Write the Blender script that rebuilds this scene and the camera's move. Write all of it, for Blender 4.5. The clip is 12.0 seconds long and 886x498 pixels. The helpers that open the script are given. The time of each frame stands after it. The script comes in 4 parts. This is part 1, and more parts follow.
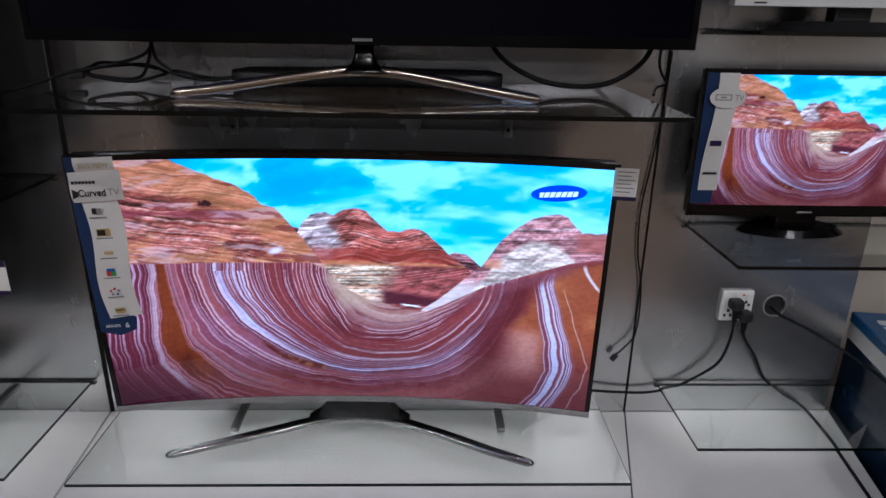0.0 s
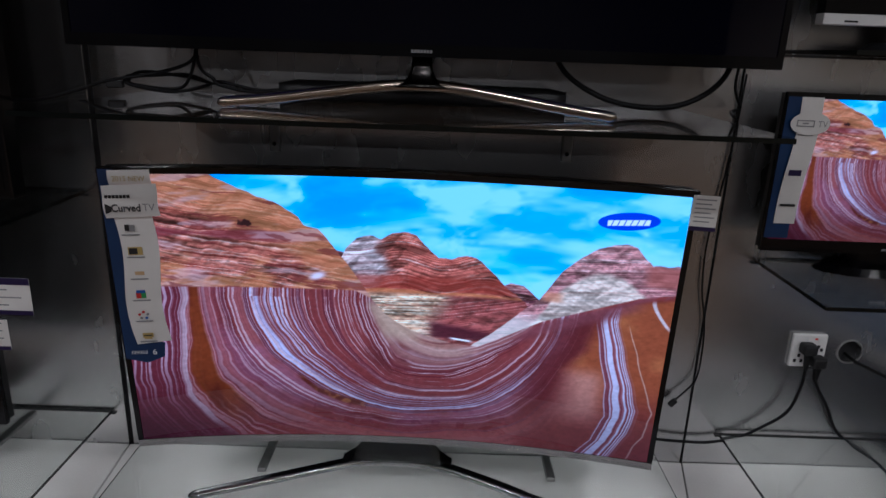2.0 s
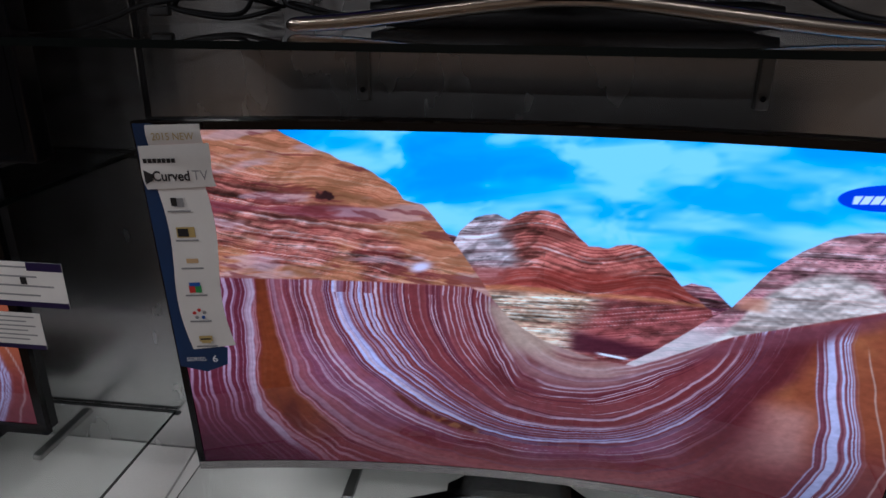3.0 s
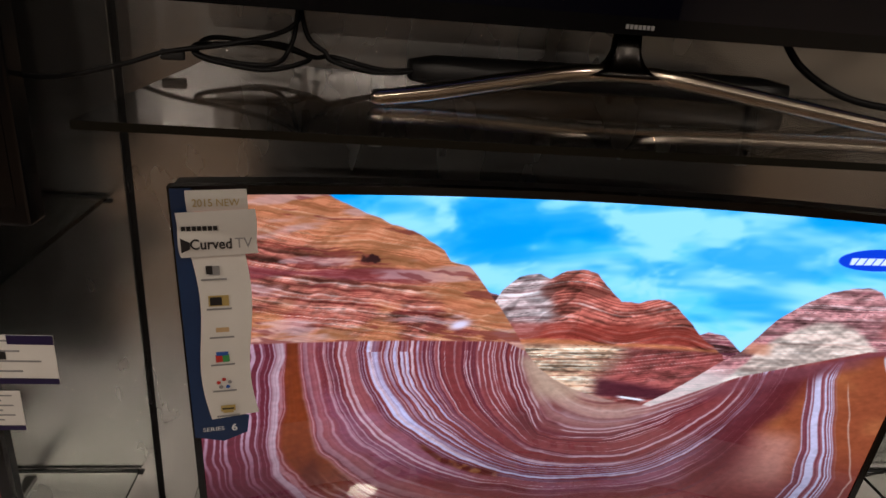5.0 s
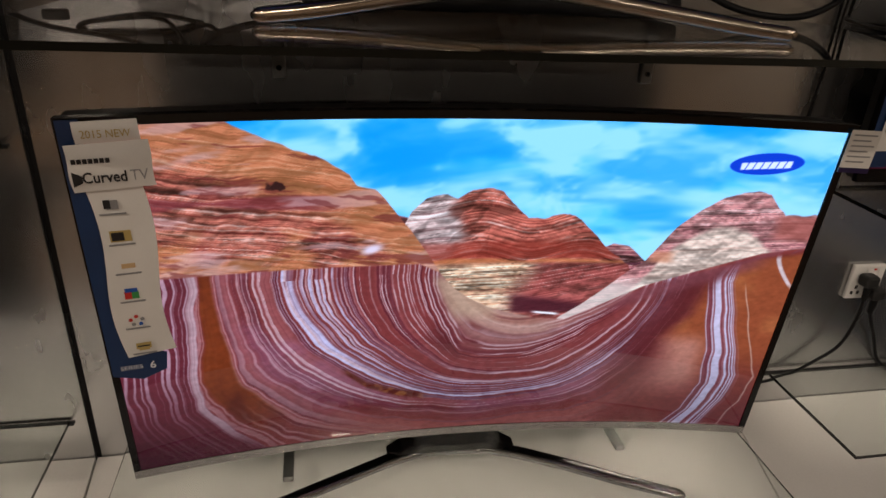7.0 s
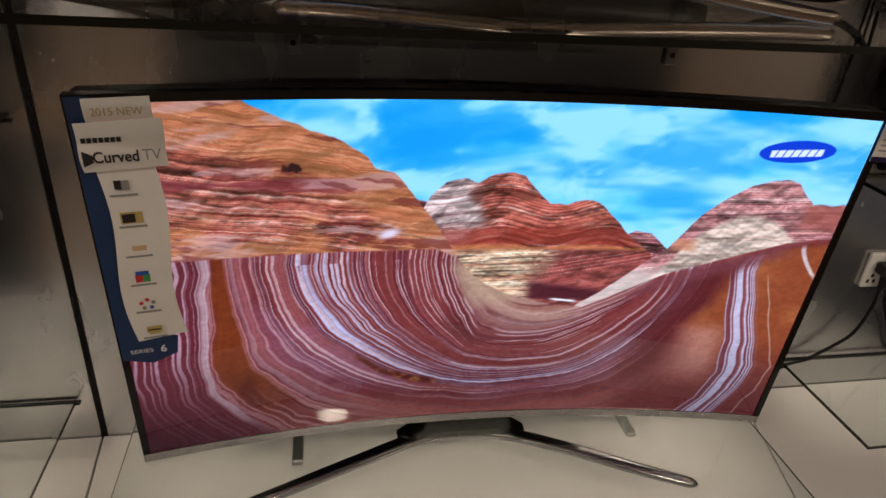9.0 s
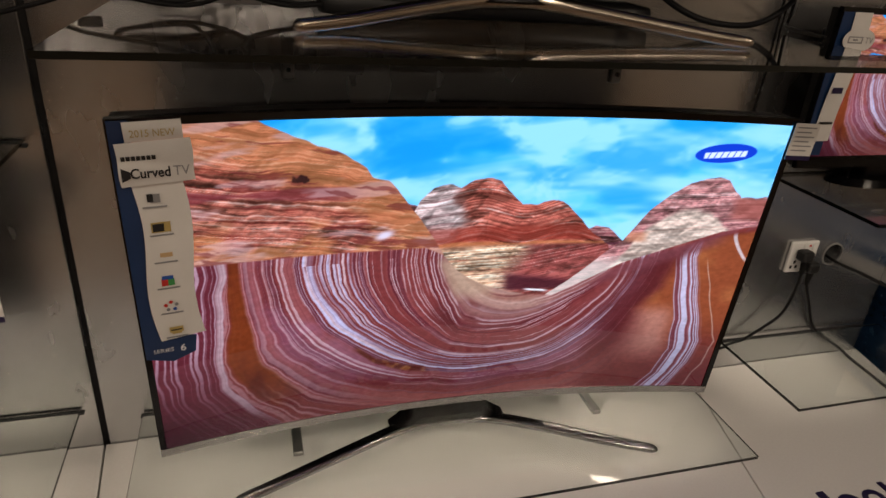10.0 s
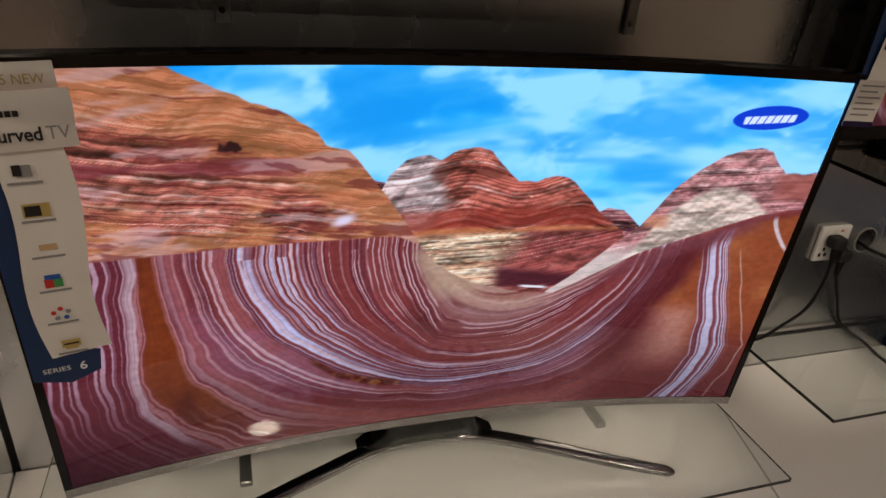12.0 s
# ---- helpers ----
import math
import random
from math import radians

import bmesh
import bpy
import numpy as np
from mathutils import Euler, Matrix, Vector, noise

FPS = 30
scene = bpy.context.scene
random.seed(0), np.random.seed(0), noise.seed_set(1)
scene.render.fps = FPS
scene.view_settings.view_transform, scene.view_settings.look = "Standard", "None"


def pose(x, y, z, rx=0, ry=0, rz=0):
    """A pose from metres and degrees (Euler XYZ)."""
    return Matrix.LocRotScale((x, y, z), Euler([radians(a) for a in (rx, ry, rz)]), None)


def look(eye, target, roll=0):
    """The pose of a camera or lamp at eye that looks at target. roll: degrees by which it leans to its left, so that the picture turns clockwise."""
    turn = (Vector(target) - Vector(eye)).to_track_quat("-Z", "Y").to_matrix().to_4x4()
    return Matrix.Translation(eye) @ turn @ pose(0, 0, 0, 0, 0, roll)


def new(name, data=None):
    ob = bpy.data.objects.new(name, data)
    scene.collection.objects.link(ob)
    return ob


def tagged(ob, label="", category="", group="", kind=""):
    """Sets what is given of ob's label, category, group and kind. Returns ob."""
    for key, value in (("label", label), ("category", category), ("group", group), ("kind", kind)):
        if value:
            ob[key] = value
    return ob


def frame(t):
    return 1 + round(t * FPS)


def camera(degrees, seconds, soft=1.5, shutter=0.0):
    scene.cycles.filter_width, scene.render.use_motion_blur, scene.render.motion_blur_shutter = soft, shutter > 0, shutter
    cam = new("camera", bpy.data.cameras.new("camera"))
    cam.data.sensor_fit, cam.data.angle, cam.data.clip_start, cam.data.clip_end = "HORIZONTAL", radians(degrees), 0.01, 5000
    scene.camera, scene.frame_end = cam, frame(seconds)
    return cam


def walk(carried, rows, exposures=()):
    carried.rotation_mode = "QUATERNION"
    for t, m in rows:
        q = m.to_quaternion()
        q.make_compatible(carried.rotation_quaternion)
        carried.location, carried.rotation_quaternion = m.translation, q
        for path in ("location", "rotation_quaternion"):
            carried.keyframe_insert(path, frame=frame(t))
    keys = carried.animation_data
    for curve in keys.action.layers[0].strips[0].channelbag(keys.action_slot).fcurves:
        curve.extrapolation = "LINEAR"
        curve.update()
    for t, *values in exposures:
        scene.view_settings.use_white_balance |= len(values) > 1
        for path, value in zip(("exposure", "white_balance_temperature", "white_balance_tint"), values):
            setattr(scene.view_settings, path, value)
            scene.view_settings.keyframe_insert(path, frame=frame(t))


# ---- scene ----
cam = camera(68.1, 12.0)
PATH = [
    (0, (-0.015, 0.035, 1.445), (0.041, 1.916, 0.766), 1.0),
    (0.5, (-0.027, 0.047, 1.43), (-0.028, 1.933, 0.766), -1.8),
    (0.9, (-0.049, 0.044, 1.431), (-0.059, 1.893, 0.669), -1.3),
    (1, (-0.041, 0.041, 1.433), (-0.059, 1.909, 0.719), -0.6),
    (1.2, (-0.047, 0.032, 1.441), (-0.128, 1.952, 0.884), -1.3),
    (1.5, (-0.057, 0.041, 1.436), (-0.062, 1.952, 0.847), 0.5),
    (2, (-0.092, 0.135, 1.397), (-0.084, 2.048, 0.816), 2.1),
    (2.5, (-0.108, 0.347, 1.365), (-0.23, 2.233, 0.71), 1.0),
    (3, (-0.195, 0.478, 1.328), (-0.418, 2.335, 0.618), 0.5),
    (3.2, (-0.261, 0.506, 1.328), (-0.487, 2.388, 0.69), 1.2),
    (4.8, (-0.475, 0.505, 1.422), (-0.315, 2.357, 0.684), 2.7),
    (5, (-0.475, 0.509, 1.419), (-0.245, 2.355, 0.685), 4.6),
    (5.5, (-0.472, 0.502, 1.412), (-0.248, 2.326, 0.623), 3.3),
    (6, (-0.462, 0.499, 1.395), (-0.075, 2.255, 0.52), 6.7),
    (6.5, (-0.436, 0.489, 1.391), (-0.026, 2.232, 0.501), 3.9),
    (6.7, (-0.41, 0.468, 1.384), (-0.036, 2.241, 0.537), 3.4),
    (8.3, (-0.434, 0.496, 1.4), (-0.076, 2.252, 0.513), 2.9),
    (8.5, (-0.447, 0.51, 1.403), (-0.063, 2.257, 0.507), 3.8),
    (9, (-0.436, 0.505, 1.386), (-0.064, 2.242, 0.467), 4.2),
    (9.5, (-0.459, 0.475, 1.386), (-0.014, 2.18, 0.439), 3.1),
    (10, (-0.535, 0.388, 1.41), (0.003, 2.115, 0.556), 4.1),
    (10.5, (-0.57, 0.316, 1.363), (0.132, 1.976, 0.496), 2.4),
    (10.8, (-0.572, 0.363, 1.334), (0.052, 2.003, 0.375), 2.2),
    (11, (-0.542, 0.419, 1.319), (0.111, 2.077, 0.412), 3.0),
    (11.5, (-0.486, 0.557, 1.319), (0.077, 2.235, 0.388), 3.3),
    (12, (-0.46, 0.586, 1.321), (0.117, 2.276, 0.421), 4.7),
]
# stops, kelvin and tint: the picture warms while the camera comes closer
LIGHT = [(0.0, 0.05, 4850, 10), (1.4, -0.2, 4850, 10), (2.6, -0.55, 4850, 10), (4.8, -0.22, 6050, 11), (8.5, -0.28, 6300, 11), (10.2, -0.18, 6400, 11), (11.0, -0.18, 6400, 11), (12.0, -0.4, 6400, 11)]
walk(cam, [(t, look(eye, target, roll)) for t, eye, target, roll in PATH], LIGHT)

# ---- world and lamps ----
world = bpy.data.worlds.new("shop")
world.use_nodes = True
world.node_tree.nodes["Background"].inputs[0].default_value = (0.5, 0.45, 0.4, 1)
world.node_tree.nodes["Background"].inputs[1].default_value = 0.02
scene.world = world
CEILING = 2.9
LAMP_COLOUR = (1.0, 0.81, 0.62)
# near lamps in front of the display; the far rows stand for the many lamps deeper in the hall
# the leftmost lamp is an unseen addition, turned up to brighten the left panels
DOWNLIGHTS = [(-2.3, -0.75, 26.0), (-0.07, -0.75, 14.0), (1.9, -0.75, 16.0), (1.15, -1.72, 13.0)]
DOWNLIGHTS += [(x, y, power) for y, power in ((-3.6, 28.0), (-6.8, 40.0)) for x in (-2.9, -0.5, 1.7)]
for x, y, power in DOWNLIGHTS:
    lamp = bpy.data.lights.new("downlight_lamp", "AREA")
    lamp.shape, lamp.size, lamp.energy, lamp.color = "DISK", 0.11, power, LAMP_COLOUR
    new("downlight_lamp", lamp).matrix_world = pose(x, y, CEILING - 0.022)


# ---- materials ----
def material(name, colour=(0.5, 0.5, 0.5), rough=0.5, metal=0.0, **extra):
    m = bpy.data.materials.new(name)
    m.use_nodes = True
    b = m.node_tree.nodes["Principled BSDF"]
    b.inputs["Base Color"].default_value = (*colour, 1)
    b.inputs["Roughness"].default_value = rough
    b.inputs["Metallic"].default_value = metal
    for k, v in extra.items():
        b.inputs[k.replace("_", " ")].default_value = v
    return m


def vary(m, low, high, scale=(8, 8, 8), rough=None, bump=0.0, fine=60.0, spread=0.0):
    """Colour between low and high by two scales of noise, roughness between two values, fine bump."""
    t = m.node_tree
    n, l = t.nodes, t.links
    b = n["Principled BSDF"]
    tc = n.new("ShaderNodeTexCoord")
    mp = n.new("ShaderNodeMapping")
    mp.inputs["Scale"].default_value = scale
    l.new(tc.outputs["Object"], mp.inputs["Vector"])
    a = n.new("ShaderNodeTexNoise")
    a.inputs["Scale"].default_value, a.inputs["Detail"].default_value = 1.0, 6
    f = n.new("ShaderNodeTexNoise")
    f.inputs["Scale"].default_value, f.inputs["Detail"].default_value = fine, 3
    l.new(mp.outputs["Vector"], a.inputs["Vector"])
    l.new(mp.outputs["Vector"], f.inputs["Vector"])
    mix = n.new("ShaderNodeMath")
    mix.operation = "MULTIPLY_ADD"
    mix.inputs[1].default_value = 0.35
    l.new(f.outputs["Fac"], mix.inputs[0])
    half = n.new("ShaderNodeMath")
    half.operation = "MULTIPLY"
    half.inputs[1].default_value = 0.65
    l.new(a.outputs["Fac"], half.inputs[0])
    l.new(half.outputs[0], mix.inputs[2])
    r = n.new("ShaderNodeValToRGB")
    r.color_ramp.elements[0].position, r.color_ramp.elements[1].position = 0.32, 0.68
    r.color_ramp.elements[0].color, r.color_ramp.elements[1].color = (*low, 1), (*high, 1)
    l.new(mix.outputs[0], r.inputs["Fac"])
    l.new(r.outputs["Color"], b.inputs["Base Color"])
    if rough:
        mr = n.new("ShaderNodeMapRange")
        mr.inputs["From Min"].default_value, mr.inputs["From Max"].default_value = 0.3, 0.7
        mr.inputs["To Min"].default_value, mr.inputs["To Max"].default_value = rough
        l.new(mix.outputs[0], mr.inputs["Value"])
        l.new(mr.outputs["Result"], b.inputs["Roughness"])
    if bump:
        bp = n.new("ShaderNodeBump")
        bp.inputs["Strength"].default_value, bp.inputs["Distance"].default_value = bump, 0.001
        l.new(f.outputs["Fac"], bp.inputs["Height"])
        l.new(bp.outputs["Normal"], b.inputs["Normal"])
    return m


STEEL_PANEL = vary(material("brushed_metal_panel", metal=0.95), (0.5, 0.5, 0.505), (0.6, 0.6, 0.6), (1.2, 1.2, 0.5), (0.24, 0.29), 0.0, 12)
JOINT = material("black_joint", (0.006, 0.006, 0.007), 0.6)
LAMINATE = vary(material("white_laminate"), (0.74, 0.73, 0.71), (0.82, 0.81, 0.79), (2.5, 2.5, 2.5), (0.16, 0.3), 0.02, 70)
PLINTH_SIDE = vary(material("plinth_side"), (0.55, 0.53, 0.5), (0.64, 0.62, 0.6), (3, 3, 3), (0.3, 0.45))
BLACK_GLOSS = vary(material("black_gloss_plastic"), (0.0015, 0.0015, 0.002), (0.004, 0.004, 0.005), (5, 5, 5), (0.08, 0.2))
BLACK_GLOSS.node_tree.nodes["Principled BSDF"].inputs["Specular IOR Level"].default_value = 0.35
BLACK_MATTE = vary(material("black_matte_plastic"), (0.005, 0.005, 0.006), (0.012, 0.012, 0.013), (9, 9, 9), (0.4, 0.6), 0.1, 200)
RUBBER = vary(material("black_cable_rubber", Specular_IOR_Level=0.2), (0.003, 0.003, 0.0035), (0.008, 0.008, 0.009), (14, 14, 14), (0.45, 0.6))
CHROME = vary(material("dark_chrome", metal=1.0), (0.34, 0.34, 0.35), (0.42, 0.42, 0.43), (6, 6, 6), (0.13, 0.18), 0.0, 8)
BRONZE = vary(material("smoked_chrome", metal=1.0), (0.60, 0.52, 0.43), (0.70, 0.61, 0.51), (6, 6, 6), (0.16, 0.22), 0.0, 8)
DARK_CHROME = vary(material("black_chrome", metal=1.0), (0.025, 0.024, 0.024), (0.05, 0.047, 0.044), (6, 6, 6), (0.15, 0.3))
SILVER = vary(material("silver_bezel", metal=0.9), (0.4, 0.39, 0.38), (0.48, 0.47, 0.46), (6, 6, 6), (0.2, 0.26), 0.0, 8)
BRACKET = vary(material("bracket_steel", metal=0.9), (0.24, 0.235, 0.23), (0.34, 0.335, 0.33), (12, 12, 12), (0.3, 0.45))
WHITE_PLASTIC = vary(material("white_plastic"), (0.68, 0.68, 0.67), (0.78, 0.78, 0.77), (20, 20, 20), (0.3, 0.42))
GREY_PLASTIC = vary(material("grey_plastic"), (0.16, 0.16, 0.16), (0.24, 0.24, 0.24), (20, 20, 20), (0.35, 0.5))
PAPER = vary(material("label_paper"), (0.66, 0.65, 0.63), (0.76, 0.75, 0.73), (14, 14, 14), (0.3, 0.45))
LABEL_BLUE = vary(material("label_blue"), (0.006, 0.025, 0.085), (0.009, 0.038, 0.125), (10, 10, 10), (0.25, 0.4))
INK_BLACK = material("ink_black", (0.012, 0.012, 0.014), 0.5)
INK_GREY = material("ink_grey", (0.25, 0.25, 0.26), 0.5)
INK_GOLD = material("ink_gold", (0.45, 0.34, 0.12), 0.4)
INK_TAN = material("ink_tan", (0.55, 0.38, 0.2), 0.5)
INK_NAVY = material("ink_navy", (0.014, 0.008, 0.055), 0.35)
INK_RED = material("ink_red", (0.5, 0.03, 0.025), 0.4)
INK_WHITE = material("ink_white", (0.7, 0.72, 0.75), 0.5)
INK_BLUE = material("ink_blue", (0.02, 0.09, 0.4), 0.4)
INK_GREEN = material("ink_green", (0.05, 0.28, 0.08), 0.5)
NEON = material("neon_red", (0.6, 0.03, 0.02), 0.4)
BOX_BLUE = vary(material("carton_blue"), (0.012, 0.075, 0.2), (0.02, 0.11, 0.28), (4, 4, 4), (0.25, 0.4))
BOX_WHITE = vary(material("carton_white"), (0.6, 0.6, 0.6), (0.72, 0.72, 0.71), (6, 6, 6), (0.35, 0.5))
BOX_NIGHT = vary(material("carton_night_print"), (0.002, 0.004, 0.010), (0.010, 0.035, 0.085), (3.5, 3.5, 5.5), (0.2, 0.3), 0.0, 9)
PAINT_BEIGE = vary(material("beige_wall_paint"), (0.5, 0.45, 0.38), (0.58, 0.53, 0.45), (1.5, 1.5, 1.5), (0.6, 0.8), 0.1, 120)
PAINT_DARK = vary(material("dark_wall_paint"), (0.045, 0.043, 0.042), (0.07, 0.066, 0.063), (1.5, 1.5, 1.5), (0.5, 0.7), 0.1, 120)
CEILING_PAINT = vary(material("ceiling_paint"), (0.10, 0.098, 0.095), (0.14, 0.135, 0.13), (1, 1, 1), (0.7, 0.9))
FLOOR_WOOD = vary(material("brown_wood_floor"), (0.12, 0.068, 0.032), (0.21, 0.125, 0.06), (1.2, 9, 1), (0.3, 0.45), 0.04, 40)
WOOD_BROWN = vary(material("brown_laminate"), (0.13, 0.075, 0.04), (0.22, 0.13, 0.07), (2, 2, 14), (0.35, 0.5), 0.05, 30)

GLASS = material("clear_glass", (0.93, 0.97, 0.955), 0.0, IOR=1.5)
GLASS.node_tree.nodes["Principled BSDF"].inputs["Transmission Weight"].default_value = 1.0
GLASS_EDGE = material("glass_edge", (0.001, 0.003, 0.0028), 0.2)
SMOKED = material("smoked_glass", (0.62, 0.64, 0.65), 0.0, IOR=1.5)
SMOKED.node_tree.nodes["Principled BSDF"].inputs["Transmission Weight"].default_value = 1.0

LENS = material("downlight_lens", (0.9, 0.9, 0.9), 0.4)
b = LENS.node_tree.nodes["Principled BSDF"]
b.inputs["Emission Color"].default_value = (*LAMP_COLOUR, 1)
b.inputs["Emission Strength"].default_value = 12.0


def screen_material(name, strength):
    """A lit panel behind gloss: the mesh's picture attribute is what it shows."""
    m = material(name, (0.001, 0.001, 0.0014), 0.03)
    t = m.node_tree
    at = t.nodes.new("ShaderNodeAttribute")
    at.attribute_name = "picture"
    p = t.nodes["Principled BSDF"]
    t.links.new(at.outputs["Color"], p.inputs["Emission Color"])
    p.inputs["Emission Strength"].default_value = strength
    return m


SCREEN = screen_material("lit_screen", 1.3)
SCREEN_DIM = screen_material("dim_screen", 0.8)


# ---- mesh helpers ----
def mesh_of(bm, name, mats):
    me = bpy.data.meshes.new(name)
    bm.normal_update()
    bm.to_mesh(me)
    bm.free()
    for m in mats if isinstance(mats, (list, tuple)) else [mats]:
        me.materials.append(m)
    return me


def part(name, bm, mats, parent, label="", at=None, smooth=False):
    ob = new(name, mesh_of(bm, name, mats))
    if smooth:
        ob.data.polygons.foreach_set("use_smooth", [True] * len(ob.data.polygons))
    ob.parent = parent
    if at is not None:
        ob.matrix_basis = at
    return tagged(ob, label)


def thing(name, m, label, category, group="", kind=""):
    ob = new(name)
    ob.empty_display_size = 0.05
    ob.matrix_world = m
    return tagged(ob, label, category, group, kind)


def box(bm, x0, x1, y0, y1, z0, z1, bevel=0.0, seg=2, slot=0):
    r = bmesh.ops.create_cube(bm, size=1.0, matrix=Matrix.LocRotScale(((x0 + x1) / 2, (y0 + y1) / 2, (z0 + z1) / 2), None, (x1 - x0, y1 - y0, z1 - z0)))
    faces = list({f for v in r["verts"] for f in v.link_faces})
    for f in faces:
        f.material_index = slot
    if bevel:
        bmesh.ops.bevel(bm, geom=list({e for v in r["verts"] for e in v.link_edges}), offset=bevel, segments=seg, affect="EDGES", profile=0.5)
    return bm


def boxed(*a, **k):
    return box(bmesh.new(), *a, **k)


def prism(bm, pts, z0, z1, bevel=0.0):
    lo = [bm.verts.new((x, y, z0)) for x, y in pts]
    hi = [bm.verts.new((x, y, z1)) for x, y in pts]
    n = len(pts)
    bm.faces.new(lo[::-1])
    bm.faces.new(hi)
    for i in range(n):
        bm.faces.new((lo[i], lo[(i + 1) % n], hi[(i + 1) % n], hi[i]))
    bmesh.ops.recalc_face_normals(bm, faces=bm.faces[:])
    if bevel:
        bmesh.ops.bevel(bm, geom=[e for e in bm.edges if all(v in hi for v in e.verts)], offset=bevel, segments=2, affect="EDGES", profile=0.5)
    return bm


def disc(bm, c, r, depth, n=32, axis="z", r2=None):
    m = Matrix.Translation(c)
    if axis == "y":
        m = m @ pose(0, 0, 0, 90)
    if axis == "x":
        m = m @ pose(0, 0, 0, 0, 90)
    bmesh.ops.create_cone(bm, cap_ends=True, segments=n, radius1=r, radius2=r if r2 is None else r2, depth=depth, matrix=m)
    return bm


def ring(bm, c, r0, r1, depth, n=40, axis="z"):
    """A flat ring between two radii."""
    m = Matrix.Translation(c) @ (pose(0, 0, 0, 90) if axis == "y" else Matrix())
    rows = []
    for r, z in ((r0, -depth / 2), (r1, -depth / 2), (r1, depth / 2), (r0, depth / 2)):
        rows.append([bm.verts.new(m @ Vector((r * math.cos(2 * math.pi * i / n), r * math.sin(2 * math.pi * i / n), z))) for i in range(n)])
    for k in range(4):
        a, c2 = rows[k], rows[(k + 1) % 4]
        for i in range(n):
            bm.faces.new((a[i], a[(i + 1) % n], c2[(i + 1) % n], c2[i]))
    bmesh.ops.recalc_face_normals(bm, faces=bm.faces[:])
    return bm


def spline(pts, step=6):
    """A smooth line through the points."""
    p = [Vector(q) for q in pts]
    p = [p[0] * 2 - p[1], *p, p[-1] * 2 - p[-2]]
    out = []
    for i in range(1, len(p) - 2):
        for k in range(step):
            t = k / step
            a, b2, c, d = p[i - 1], p[i], p[i + 1], p[i + 2]
            out.append(0.5 * (2 * b2 + (c - a) * t + (2 * a - 5 * b2 + 4 * c - d) * t * t + (3 * b2 - a - 3 * c + d) * t ** 3))
    return out + [p[-2]]


def sweep(bm, line, profile, up=(0, 0, 1), scale=None):
    """A profile (side, up) carried along a line, capped."""
    up, rows = Vector(up), []
    for i, q in enumerate(line):
        t = (line[min(i + 1, len(line) - 1)] - line[max(i - 1, 0)]).normalized()
        side = t.cross(up)
        side = side.normalized() if side.length > 1e-4 else Vector((1, 0, 0))
        u = side.cross(t).normalized()
        k = scale[i] if scale else 1.0
        rows.append([bm.verts.new(q + side * a * k + u * c * k) for a, c in profile])
    n = len(profile)
    for a, c in zip(rows, rows[1:]):
        for i in range(n):
            bm.faces.new((a[i], a[(i + 1) % n], c[(i + 1) % n], c[i]))
    bm.faces.new(rows[0][::-1])
    bm.faces.new(rows[-1])
    bmesh.ops.recalc_face_normals(bm, faces=bm.faces[:])
    return bm


def circle(r, n=10):
    return [(r * math.cos(2 * math.pi * i / n), r * math.sin(2 * math.pi * i / n)) for i in range(n)]


def rounded(w, h, r, n=4):
    out = []
    for cx, cy, a in ((w / 2 - r, h / 2 - r, 0), (-w / 2 + r, h / 2 - r, 90), (-w / 2 + r, -h / 2 + r, 180), (w / 2 - r, -h / 2 + r, 270)):
        out += [(cx + r * math.cos(radians(a + 90 * i / n)), cy + r * math.sin(radians(a + 90 * i / n))) for i in range(n + 1)]
    return out


def curved_box(bm, x0, x1, z0, z1, y0, y1, bow, n=24, slot=0):
    """A bar along x whose depth follows bow(x)."""
    rows = []
    for i in range(n + 1):
        x = x0 + (x1 - x0) * i / n
        y = bow(x)
        rows.append([bm.verts.new(c) for c in ((x, y + y0, z0), (x, y + y1, z0), (x, y + y1, z1), (x, y + y0, z1))])
    for a, c in zip(rows, rows[1:]):
        for k in range(4):
            bm.faces.new((a[k], a[(k + 1) % 4], c[(k + 1) % 4], c[k])).material_index = slot
    bm.faces.new(rows[0]).material_index = slot
    bm.faces.new(rows[-1][::-1]).material_index = slot
    bmesh.ops.recalc_face_normals(bm, faces=bm.faces[:])
    return bm


def words(text, width=None, height=None, align="LEFT", bold=0.0):
    """Flat lettering as a bmesh in the x-z plane, lower left corner at the origin, facing -y."""
    cu = bpy.data.curves.new("lettering", "FONT")
    cu.body, cu.resolution_u, cu.offset = text, 3, bold
    ob = new("lettering", cu)
    me = bpy.data.meshes.new_from_object(ob.evaluated_get(bpy.context.evaluated_depsgraph_get()))
    bpy.data.objects.remove(ob)
    bm = bmesh.new()
    bm.from_mesh(me)
    bpy.data.meshes.remove(me)
    xs, ys = [v.co.x for v in bm.verts], [v.co.y for v in bm.verts]
    sx = width / (max(xs) - min(xs)) if width else height / (max(ys) - min(ys))
    sy = height / (max(ys) - min(ys)) if height else sx
    x0, y0 = min(xs), min(ys)
    for v in bm.verts:
        v.co = Vector(((v.co.x - x0) * sx, 0, (v.co.y - y0) * sy))
    return bm


def bars(bm, rows, y=0.0, d=0.0006):
    """Flat bars in the x-z plane: (x0, x1, z0, z1)."""
    for x0, x1, z0, z1 in rows:
        box(bm, x0, x1, y - d, y, z0, z1)
    return bm


